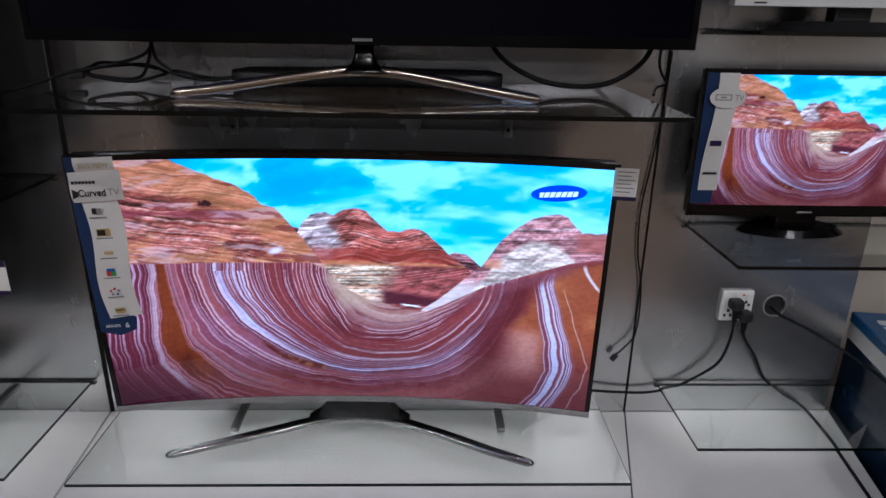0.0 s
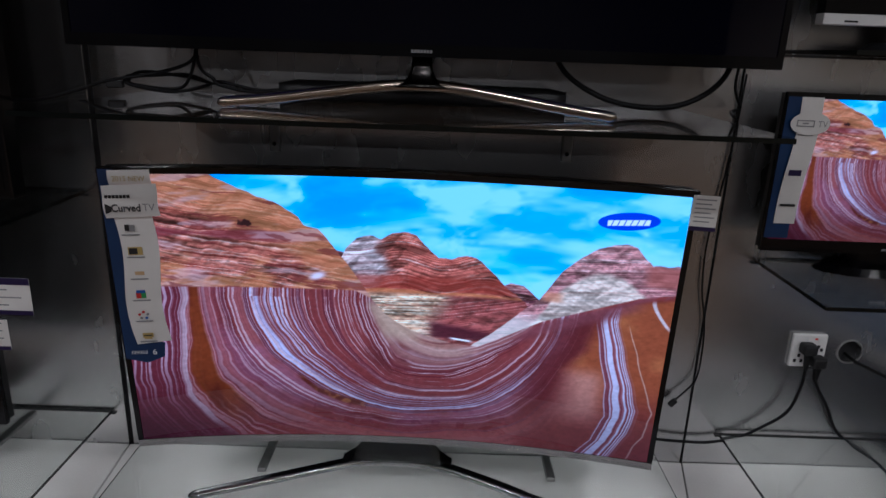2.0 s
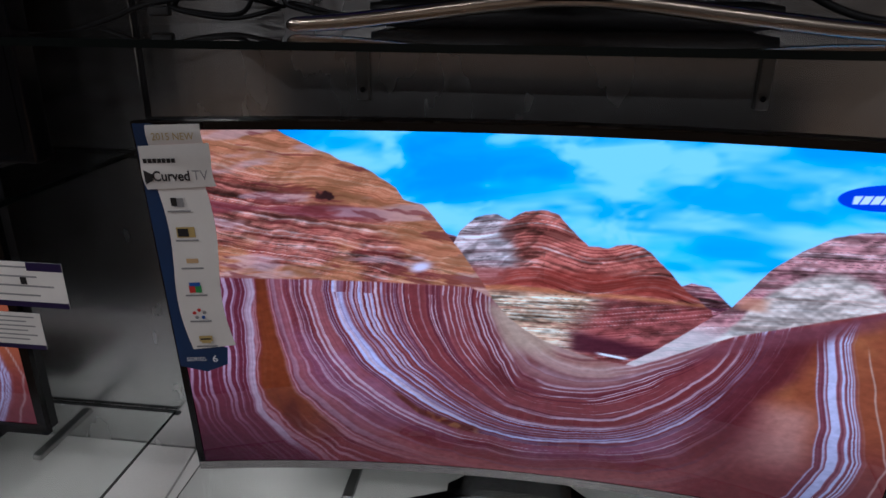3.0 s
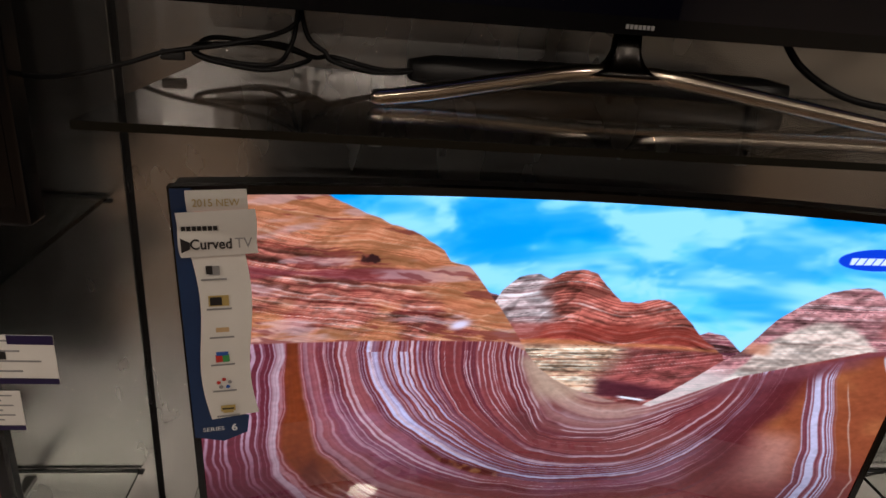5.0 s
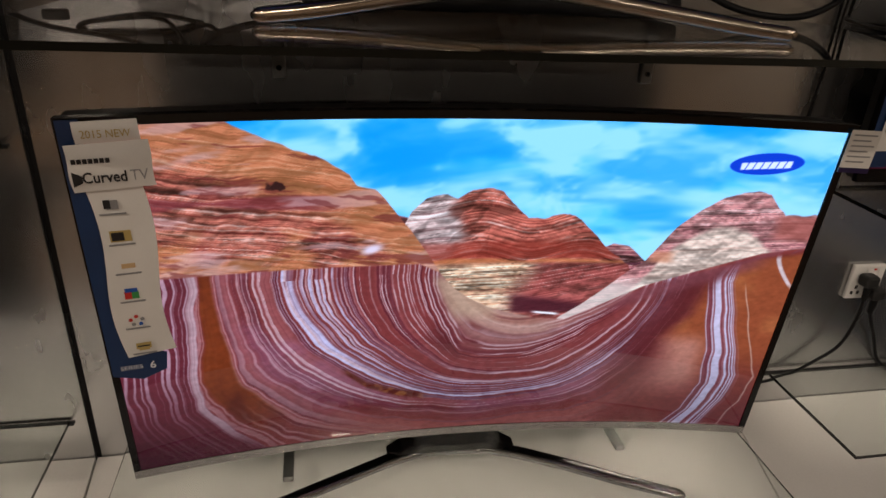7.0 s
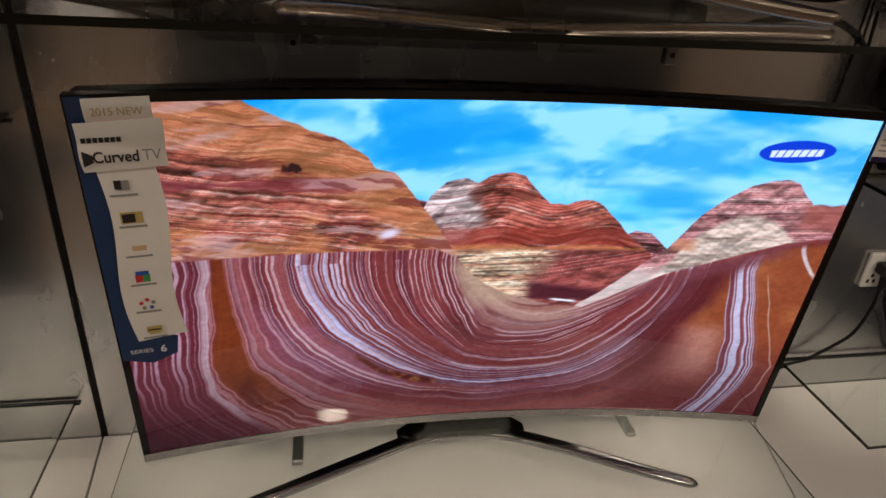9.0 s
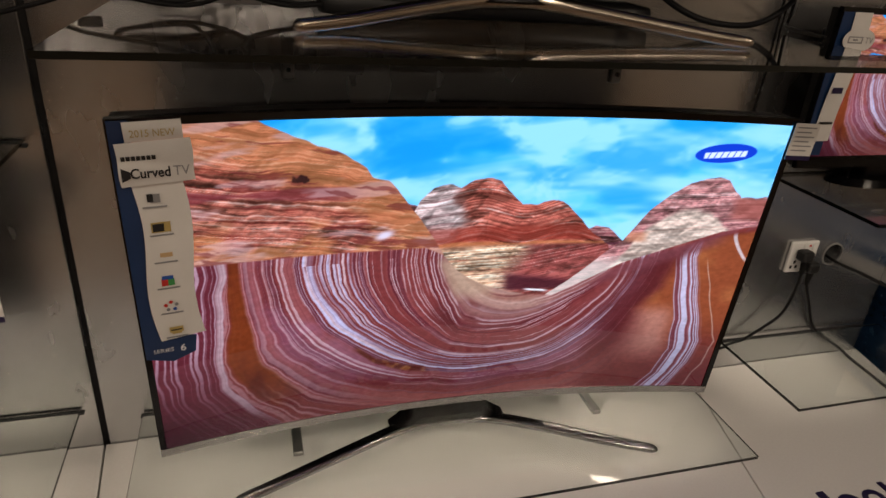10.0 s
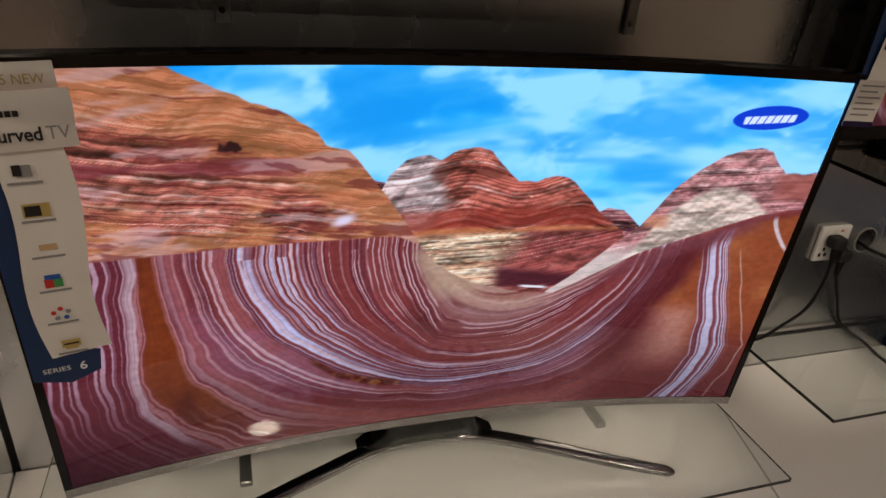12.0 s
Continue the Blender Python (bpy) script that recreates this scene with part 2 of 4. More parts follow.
# ---- the landscape that the lit screens show ----
def lattice(u, v, fu, fv, seed):
    """Smooth value noise over u, v with fu by fv cells."""
    g = np.random.RandomState(seed).rand(int(fv) + 3, int(fu) + 3)
    x, y = np.mod(u * fu, fu), np.mod(v * fv, fv)
    i, j = x.astype(int), y.astype(int)
    x, y = x - i, y - j
    x, y = x * x * (3 - 2 * x), y * y * (3 - 2 * y)
    return (g[j, i] * (1 - x) + g[j, i + 1] * x) * (1 - y) + (g[j + 1, i] * (1 - x) + g[j + 1, i + 1] * x) * y


def cloud(u, v, fu, fv, seed, octaves=4):
    s = sum(lattice(u, v, fu * 2 ** k, fv * 2 ** k, seed + k) * 0.55 ** k for k in range(octaves))
    return s / sum(0.55 ** k for k in range(octaves))


def step(a, b2, x):
    t = np.clip((x - a) / (b2 - a), 0, 1)
    return t * t * (3 - 2 * t)


def mixed(a, b2, k):
    return a * (1 - k[..., None]) + np.asarray(b2) * k[..., None]


def tone(r, g, b2):
    return np.array((r, g, b2)) / 255.0


def canyon(u, v):
    """Striped sandstone canyon under a blue sky; u to the right, v down, both 0 to 1. Gives linear colours."""
    one = np.ones_like(u)
    wob = cloud(u, v, 7, 5, 11) - 0.5
    # sky
    c = mixed(one[..., None] * tone(22, 158, 232), tone(92, 208, 246), step(0.0, 0.42, v) * 0.6 + 0.4 * step(0.3, 0.9, u))
    cl = cloud(u + 0.2 * wob, (v + 0.25 * u) * 0.75, 5, 9, 21, 5)
    c = mixed(c, tone(164, 224, 246), 0.9 * step(0.28, 0.56, cl + 0.10 * step(0.4, 0.9, u)))
    c = mixed(c, tone(6, 138, 216), 0.6 * step(0.5, 0.68, cloud(u, v, 4, 8, 27)) * (1 - step(0.45, 0.6, cl)))

    def rock(pal, s, seed, amp=1.0):
        """Bedded stone: bands along s."""
        s = s + 0.012 * (cloud(u, v, 14, 10, seed + 7, 3) - 0.5)
        n1 = np.interp(s, np.linspace(-2, 3, 640), np.random.RandomState(seed).rand(640))
        n2 = np.interp(s, np.linspace(-2, 3, 2300), np.random.RandomState(seed + 1).rand(2300))
        grain = cloud(0.6 * u + 0.3 * v, 0.45 + 0.5 * v - 0.35 * u, 70, 110, seed + 3, 4) - 0.5
        k = np.clip(0.5 + amp * (0.75 * (n1 - 0.5) + 0.7 * (n2 - 0.5) + 0.6 * grain), 0, 1)
        out = mixed(mixed(one[..., None] * np.asarray(pal[0]), pal[1], step(0.1, 0.55, k)), pal[2], step(0.6, 0.98, k))
        ledge = np.interp(s + 0.02 * grain, np.linspace(-2, 3, 420), np.random.RandomState(seed + 2).rand(420))
        out = out * (1 - 0.5 * amp * step(0.0, 0.07, 0.09 - np.abs(ledge - 0.55)) * step(0.42, 0.55, cloud(u, v, 30, 22, seed + 9, 3)))[..., None]
        crack = step(0.60, 0.66, cloud(0.7 * u + 0.2 * v, np.mod(s * 0.5 + 0.4, 1), 20, 90, seed + 5, 3))
        a, b2 = 0.6 * u + 0.3 * v, 0.45 + 0.5 * v - 0.35 * u
        relief = 1 + 4.4 * (cloud(a + 0.004, b2 + 0.004, 34, 34, seed + 11, 4) - cloud(a, b2, 34, 34, seed + 11, 4))
        return out * (np.clip(0.5 + 0.5 * relief, 0.75, 1.2) * (1 - 0.38 * amp * crack))[..., None]

    # distant ridge and the mesa in the middle
    far = np.interp(u, (0.33, 0.37, 0.41, 0.68, 0.71, 0.735, 0.77, 0.8), (0.22, 0.245, 0.27, 0.37, 0.345, 0.355, 0.41, 0.5)) + 0.012 * (cloud(u, v * 0, 40, 1, 5, 3) - 0.5)
    c = mixed(c, rock((tone(96, 52, 60), tone(160, 92, 90), tone(206, 150, 140)), v * 2.2 + 0.06 * wob, 31), step(-0.003, 0.003, v - far))
    mid = np.interp(u, (0.385, 0.405, 0.425, 0.455, 0.47, 0.49, 0.52, 0.535, 0.55, 0.575, 0.6, 0.635, 0.655, 0.68, 0.705, 0.74, 0.76),
                    (0.32, 0.245, 0.208, 0.202, 0.21, 0.186, 0.18, 0.195, 0.225, 0.272, 0.268, 0.258, 0.275, 0.315, 0.37, 0.41, 0.5))
    mid = mid + 0.014 * (cloud(u, v * 0, 45, 1, 6, 3) - 0.5)
    m = step(-0.003, 0.003, v - mid)
    stone = rock((tone(120, 52, 44), tone(178, 94, 76), tone(216, 166, 148)), v * 1.5 + 0.03 * wob + 0.02 * np.sin(u * 40), 41, 0.9)
    pale = rock((tone(148, 112, 106), tone(200, 170, 158), tone(226, 206, 194)), v * 1.5 + 0.25 * (u - 0.45) + 0.05 * wob, 43, 0.8)
    stone = mixed(stone, pale, step(0.2, 0.42, cloud(u, v, 26, 16, 47, 3)) * step(0.375, 0.39, u) * (1 - step(0.475, 0.505, u + 0.5 * wob * 0.3 + 0.25 * (v - 0.25))) * (1 - step(0.36, 0.40, v)))
    stone = stone * (1 - 0.25 * step(0.56, 0.7, cloud(u + 0.5 * v, v, 60, 30, 49, 2)) * (u < 0.52))[..., None]
    stone = mixed(stone, tone(150, 52, 40), 0.6 * step(0.33, 0.35, v) * (1 - step(0.385, 0.40, v)))
    stone = mixed(stone, tone(206, 128, 72), 0.6 * step(0.385, 0.395, v + 0.03 * wob) * (1 - step(0.40, 0.42, v)))
    cream = rock((tone(150, 98, 76), tone(204, 158, 120), tone(230, 206, 172)), v * 2.0 + 0.1 * (u - 0.5), 45)
    fan = rock((tone(108, 46, 42), tone(150, 76, 68), tone(206, 156, 144)), v * 1.6 + 1.1 * (u - 0.6) ** 2 + 0.5 * (u - 0.6), 46, 0.6)
    lower = mixed(cream, fan, step(0.545, 0.60, u + 0.1 * wob))
    stone = mixed(stone, lower, step(0.40, 0.415, v))
    stone = mixed(stone, tone(66, 26, 36), 0.85 * step(0.0, 0.03, v - 0.50 - 0.25 * (u - 0.58)) * step(0.555, 0.575, u) * (1 - step(0.67, 0.71, u)) * (1 - step(0.565, 0.58, v)))
    c = mixed(c, stone, m)
    # mesa on the right
    rt = np.interp(u, (0.64, 0.7, 0.765, 0.8, 0.83, 0.86, 0.885, 0.905, 0.925, 0.94, 0.955, 1.0), (0.60, 0.51, 0.395, 0.295, 0.235, 0.2, 0.183, 0.172, 0.18, 0.215, 0.243, 0.235))
    rt = rt + 0.012 * (cloud(u, v * 0, 50, 1, 8, 3) - 0.5)
    s2 = rock((tone(188, 150, 130), tone(216, 188, 164), tone(230, 214, 198)), v * 1.7 + 0.3 * (u - 0.8) + 0.03 * wob, 51, 0.42)
    top = rock((tone(140, 84, 84), tone(186, 124, 116), tone(222, 178, 168)), v * 1.9 + 0.3 * (u - 0.9) + 0.03 * wob, 53, 0.7)
    s2 = mixed(s2, top, 1 - step(0.055, 0.085, v - rt - 0.06 * step(0.85, 0.93, u) + 0.1 * wob))
    s2 = mixed(s2, tone(204, 128, 92), 0.7 * step(0.76, 0.78, u) * (1 - step(0.795, 0.815, u)) * step(0.36, 0.375, v) * (1 - step(0.395, 0.41, v)))
    s2 = mixed(s2, tone(232, 218, 198), 0.7 * step(0.0, 0.05, v - 0.44) * (1 - step(0.72, 0.84, u)))
    s2 = mixed(s2, tone(160, 84, 72), 0.75 * step(0.935, 0.96, u) * step(0.235, 0.25, v) * (1 - step(0.3, 0.33, v)))
    c = mixed(c, s2, step(-0.003, 0.003, v - rt))
    # slope on the left
    lf = np.interp(u, (0.0, 0.15, 0.175, 0.22, 0.267, 0.285, 0.32, 0.33, 0.355, 0.37, 0.385, 0.41, 0.45, 0.452), (-0.1, -0.02, 0.008, 0.05, 0.085, 0.10, 0.135, 0.165, 0.185, 0.215, 0.25, 0.31, 0.42, 1.2))
    lf = lf + 0.016 * (cloud(u, v * 0, 36, 1, 9, 3) - 0.5)
    bed = v * 1.5 - 0.46 * u + 0.06 * wob + 0.035 * (cloud(u, v, 18, 14, 61) - 0.5)
    s3 = rock((tone(116, 50, 42), tone(174, 98, 78), tone(210, 158, 138)), bed, 63, 0.85)
    s3 = mixed(s3, tone(200, 126, 72), 0.55 * np.clip(1 - step(0.10, 0.2, v - lf) + step(0.48, 0.6, cloud(u, v, 6, 7, 67)) * step(0.24, 0.3, v), 0, 1))
    s3 = mixed(s3, tone(112, 44, 50), 0.7 * step(0.0, 0.012, 0.02 + 0.05 * wob - np.abs(v - 0.185 - 0.1 * u)) * (1 - step(0.26, 0.34, u)))
    s3 = mixed(s3, tone(206, 164, 158), 0.5 * step(0.56, 0.7, cloud(u + 0.3 * v, v * 1.5, 9, 16, 69)))
    s3 = mixed(s3, tone(104, 42, 40), 0.6 * step(0.62, 0.7, cloud(u + 0.4 * v, bed, 14, 26, 71)))
    s3 = mixed(s3, tone(226, 206, 214), step(0.0, 0.01, 0.012 - np.hypot((u - 0.352) * 0.6 + 0.35 * (v - 0.35), (v - 0.352) * 0.5 - 0.1 * (u - 0.352))))
    bush = 1 - np.hypot((u - 0.226) / 0.0135, (v - 0.165 - 0.2 * (u - 0.226)) / 0.0155) + 0.9 * (cloud(u, v, 150, 100, 73, 2) - 0.5)
    s3 = mixed(s3, tone(46, 26, 26), 0.93 * step(0.05, 0.4, bush))
    c = mixed(c, s3, step(-0.003, 0.003, v - lf))
    # the striped bowl
    edge = np.interp(u, (0.0, 0.1, 0.42, 0.45, 0.475, 0.5, 0.53, 0.57, 0.61, 0.655, 0.7, 0.775, 0.83, 0.885, 0.94, 1.0),
                     (0.385, 0.392, 0.402, 0.43, 0.485, 0.52, 0.55, 0.575, 0.592, 0.598, 0.555, 0.478, 0.44, 0.40, 0.36, 0.335))
    bowl = step(-0.003, 0.004, v - edge)
    # bedding curves wrap round a point under the middle mesa: s is the radius at which a curve leaves the left rim
    du, dv = 1.84 * (u - 0.545) + 0.004 * wob, v - 0.43 + 0.01 * wob
    turn, far_off = np.degrees(np.arctan2(dv, du)), np.hypot(du, dv) + 0.010 * (cloud(u, v, 22, 16, 81, 3) - 0.5)
    turn = np.where(turn < -90, 180.0, turn)
    turns = (-20, 12, 22, 35, 50, 65, 80, 95, 110, 125, 140, 155, 168, 180)
    curves = (
        (0.42, 0.39, 0.34, 0.296, 0.257, 0.23, 0.207, 0.185, 0.164, 0.157, 0.15, 0.146, 0.146, 0.146),
        (0.43, 0.406, 0.378, 0.342, 0.318, 0.303, 0.294, 0.291, 0.288, 0.240, 0.218, 0.205, 0.205, 0.205),
        (0.44, 0.42, 0.411, 0.391, 0.376, 0.367, 0.352, 0.343, 0.338, 0.322, 0.310, 0.304, 0.300, 0.298),
        (0.50, 0.483, 0.472, 0.464, 0.457, 0.451, 0.439, 0.438, 0.448, 0.465, 0.487, 0.518, 0.558, 0.576),
        (0.60, 0.551, 0.544, 0.546, 0.547, 0.53, 0.511, 0.516, 0.527, 0.573, 0.632, 0.672, 0.694, 0.703),
        (0.66, 0.607, 0.60, 0.653, 0.69, 0.668, 0.627, 0.627, 0.65, 0.70, 0.775, 0.80, 0.778, 0.775),
        (0.9, 0.831, 0.832, 0.834, 0.837, 0.825, 0.798, 0.77, 0.79, 0.826, 0.87, 0.895, 0.83, 0.795))
    levels = (0.146, 0.205, 0.298, 0.576, 0.703, 0.775, 0.80)
    radii = [np.interp(turn, turns, row) for row in curves]
    s = far_off / radii[0] * levels[0]
    for a, c2, lo, hi in zip(radii, radii[1:], levels, levels[1:]):
        s = np.where(far_off > a, lo + (hi - lo) * (far_off - a) / (c2 - a), s)
    s = s + 0.004 * np.sin(turn * 0.11 + 9 * wob) * step(0.2, 0.5, s)
    side = step(118, 148, turn)
    right = 1 - step(30, 60, turn)

    close = np.hypot(*np.gradient(s))

    def stripes(gap, seed, jitter=0.0):
        knots = np.arange(-0.2, 1.6, gap)
        n = np.interp(s + jitter * (cloud(u, v, 60, 40, seed + 40, 2) - 0.5), knots, np.random.RandomState(seed).rand(len(knots)))
        return 0.5 + (n - 0.5) * (1 - step(0.5, 1.0, close / gap))

    g1, g2, g3, g4 = stripes(0.0085, 83, 0.003), stripes(0.0045, 85, 0.002), stripes(0.035, 87), stripes(0.0032, 84, 0.001)
    g5 = stripes(0.017, 82, 0.004)
    run = cloud(np.clip(s * 0.9, 0, 1), np.clip(turn / 200 + 0.1, 0, 1), 56, 8, 91, 3)
    b3 = mixed(one[..., None] * tone(124, 54, 52), tone(148, 78, 76), step(0.25, 0.75, g3))
    b3 = mixed(b3, tone(88, 32, 40), 0.75 * step(0.45, 0.8, g1))
    b3 = mixed(b3, tone(176, 112, 110), 0.6 * step(0.55, 0.9, g4))
    # violet bloom on the outer left, plain salmon along the bottom
    b3 = mixed(b3, tone(150, 92, 112), 0.55 * step(0.58, 0.64, s) * (1 - step(0.70, 0.76, s)) * step(0.3, 0.6, cloud(u, v, 9, 7, 89)))
    plain = step(0.64, 0.74, s) * (1 - side)
    b3 = mixed(b3, mixed(mixed(one[..., None] * tone(136, 60, 54), tone(160, 82, 72), step(0.3, 0.7, g3)), tone(104, 42, 46), 0.7 * step(0.55, 0.9, g4)), 0.8 * plain)
    # thin pale lines everywhere, broad blue-white ones in the outer bundle
    thin = np.maximum(np.maximum(step(0.54, 0.80, g2), 0.7 * step(0.6, 0.85, g4)), 0.8 * step(0.62, 0.85, g5) * step(0.003, 0.005, close)) * step(0.22, 0.45, run) * (1 - 0.7 * plain) * (1 - 0.6 * step(0.68, 0.71, s))
    b3 = mixed(b3, tone(222, 184, 182), 0.85 * thin)
    bundle = step(0.40, 0.47, s) * (1 - step(0.60, 0.64, s))
    thick = step(0.50, 0.72, g1) * bundle * np.clip(0.25 + 1.5 * (run - 0.25), 0, 1)
    b3 = mixed(b3, tone(204, 198, 222), 0.55 * thick * step(0.3, 0.6, g4))
    for mid_s, wide in ((0.590, 0.006), (0.572, 0.009), (0.545, 0.004), (0.522, 0.006), (0.490, 0.004), (0.462, 0.005)):
        band = step(0.0, 0.5, 1 - np.abs(s - mid_s) / wide) * step(0.25, 0.6, g4 + 0.25)
        b3 = mixed(b3, tone(200, 192, 216), 0.85 * band * np.clip(0.3 + 1.4 * (run - 0.2), 0, 1) * (1 - 0.2 * right))
    # dark cusp where the left curves pinch together
    cusp = step(0.0, 1.0, 1 - np.hypot((u - 0.468) / 0.05, (v - 0.665 - 1.2 * (u - 0.468)) / 0.075)) * step(0.205, 0.215, s)
    b3 = mixed(b3, tone(88, 38, 40), 0.85 * cusp * (1 - 0.5 * thin))
    # tan lining of the inner hollow
    lining = 1 - step(0.146, 0.215, s + 0.02 * (g1 - 0.5))
    tan = mixed(mixed(one[..., None] * tone(158, 108, 90), tone(186, 142, 122), step(0.3, 0.7, g1)), tone(112, 62, 56), 0.9 * step(0.5, 0.75, g2))
    b3 = mixed(b3, tan, 0.85 * lining * (1 - 0.6 * right))
    b3 = mixed(b3, tone(186, 150, 120), 0.8 * step(0.0, 0.02, 0.045 - np.abs(u - 0.478 - 0.25 * (v - 0.45))) * step(0.43, 0.47, v) * (1 - step(0.55, 0.62, v)))
    # rust band, the pale edge beside it and the dark lined corner
    rust = step(0.757, 0.768, s) * (1 - step(0.790, 0.797, s)) * step(138, 154, turn)
    b3 = mixed(b3, mixed(one[..., None] * tone(118, 52, 26), tone(92, 36, 24), step(0.4, 0.7, cloud(u, v, 20, 6, 94))), 0.95 * rust)
    outer = (far_off - radii[-1]) / 0.2
    wavy = outer + 0.009 * np.sin(v * 60 + 6 * wob) + 0.1 * wob
    lines = np.interp(wavy, np.linspace(-0.1, 2.0, 110), np.random.RandomState(93).rand(110))
    corner = step(-0.01, 0.03, wavy)
    dark = mixed(one[..., None] * tone(100, 40, 48), tone(190, 150, 156), 0.85 * step(0.50, 0.8, lines) * (1 - 0.75 * step(0.62, 0.9, v)))
    b3 = mixed(b3, dark, corner * step(120, 140, turn))
    b3 = mixed(b3, tone(192, 156, 154), 0.75 * step(0.0, 0.03, wavy) * (1 - step(0.09, 0.14, wavy)) * step(138, 150, turn))
    # dark hollow beside the ridge, then the orange flank and its cascade of pale lines
    hollow_at = np.interp(v, (0.34, 0.40, 0.464, 0.571, 0.661, 0.776, 0.882, 0.971), (0.93, 0.895, 0.87, 0.857, 0.814, 0.793, 0.771, 0.70))
    shade = step(0.0, 0.10, u - hollow_at + 0.12) * right * step(0.0, 0.03, v - edge)
    b3 = mixed(b3, tone(86, 32, 34), 0.85 * shade * (1 - 0.5 * thin))
    fl = step(-0.004, 0.03 + 0.05 * step(0.6, 0.8, v), u - hollow_at + 0.03 * wob)
    flank = mixed(mixed(one[..., None] * tone(146, 72, 44), tone(178, 104, 60), step(0.4, 0.7, cloud(u, v, 6, 5, 95))), tone(124, 54, 52), step(0.66, 0.95, v + 0.15 * wob))
    flank = mixed(flank, tone(206, 142, 122), 0.7 * step(0.62, 0.70, v) * (1 - step(0.78, 0.92, v)) * (1 - step(0.87, 0.92, u)))
    c_left = np.interp(v, (0.34, 0.39, 0.44, 0.566, 0.707, 0.831, 0.938, 1.03), (0.91, 0.893, 0.872, 0.885, 0.903, 0.909, 0.889, 0.845))
    c_right = np.interp(v, (0.34, 0.39, 0.458, 0.605, 0.793, 0.896, 1.008), (0.925, 0.915, 0.912, 0.936, 0.968, 0.958, 0.926))
    q = (u - c_left) / (c_right - c_left) + 0.02 * np.sin(v * 42 + 7 * wob) + 0.14 * wob
    ql = np.interp(q, np.linspace(-0.5, 2.5, 80), np.random.RandomState(97).rand(80))
    casc = step(-0.08, 0.04, q) * (1 - step(0.85, 1.1, q))
    flank = mixed(flank, tone(150, 92, 100), 0.8 * casc)
    flank = mixed(flank, tone(206, 196, 212), 0.9 * casc * step(0.45, 0.7, ql + 0.25 * step(0.0, 0.2, 0.32 - np.abs(q - 0.3))))
    flank = mixed(flank, tone(112, 52, 58), 0.9 * casc * (1 - step(0.14, 0.26, ql)))
    flank = mixed(flank, tone(232, 200, 176), 0.5 * step(0.0, 0.03, 0.04 - np.abs(q - 1.45)) * step(0.45, 0.5, v))
    flank = mixed(flank, tone(226, 210, 206), 0.8 * step(0.0, 0.003, 0.005 - np.abs(u - 0.967 - 0.9 * np.clip(v - 0.37, 0, 1) ** 1.4)) * (1 - step(0.45, 0.48, v)))
    b3 = mixed(b3, flank, fl * step(0.008, 0.03, v - edge))
    # crest of the ridge, overhung rim in the bowl, deep lower corners of the photograph
    crest = step(0.0, 0.015, v - edge) * (1 - step(0.03, 0.07, v - edge)) * step(0.70, 0.76, u) * (1 - step(0.92, 0.97, u))
    b3 = mixed(b3, tone(124, 66, 70), 0.7 * crest)
    rim = step(0.0, 0.014, 0.018 - np.abs(v - np.interp(u, (0.31, 0.345, 0.395, 0.44), (0.745, 0.805, 0.845, 0.862)) + 0.03 * wob)) * step(0.30, 0.32, u) * (1 - step(0.42, 0.45, u))
    b3 = mixed(b3, mixed(one[..., None] * tone(88, 34, 24), tone(150, 86, 44), step(0.5, 0.8, cloud(u, v, 60, 40, 99, 2))), 0.85 * rim)
    b3 = mixed(b3, tone(62, 20, 34), 0.8 * step(0.0, 0.26, v - 0.76 - 0.9 * u))
    b3 = mixed(b3, tone(84, 26, 46), 0.75 * step(0.0, 0.4, v - 1.45 + 0.6 * u))
    b3 = b3 * ((0.97 - 0.30 * step(0.6, 1.0, v)) * (0.90 + 0.20 * cloud(0.8 * u + 0.17 * v, 0.8 * v - 0.15 * u + 0.17, 150, 130, 203, 3)))[..., None]
    c = mixed(c, b3, bowl)
    c = mixed(c, tone(236, 226, 220), step(0.0, 0.003, 0.005 - np.abs(v - 0.575 - 0.2 * (u - 0.62))) * step(0.595, 0.61, u) * (1 - step(0.635, 0.65, u)))
    # oval channel emblem in the corner
    lift = v - 0.097 + 0.17 * (u - 0.904)
    el = 1 - np.hypot((u - 0.904) / 0.053, lift / 0.031)
    c = mixed(c, tone(16, 62, 190), step(0.0, 0.06, el))
    c = mixed(c, tone(222, 230, 246), step(0.0, 0.002, 0.0105 - np.abs(lift - 0.004)) * step(0.0, 0.003, 0.037 - np.abs(u - 0.904)) * step(0.32, 0.4, np.abs(np.mod((u - 0.867 + 0.2 * lift) / 0.0106, 1.0) - 0.5) * -1 + 0.78))
    # the panel leans to blue
    return np.clip(c, 0, 1) ** 2.2 * np.array((0.95, 1.05, 1.27))


def film_still(u, v):
    """A mostly dark programme with one thin bright line low in the picture."""
    n = cloud(u, v, 6, 4, 101)
    c = np.ones_like(u)[..., None] * tone(3, 4, 12)
    c = mixed(c, tone(54, 44, 120), step(0.38, 0.66, n) * (1 - step(0.76, 0.79, v)))
    c = mixed(c, tone(40, 190, 240), step(0.0, 0.003, 0.006 - np.abs(v - 0.80)))
    return np.clip(c, 0, 1) ** 2.2


PICTURES = {}


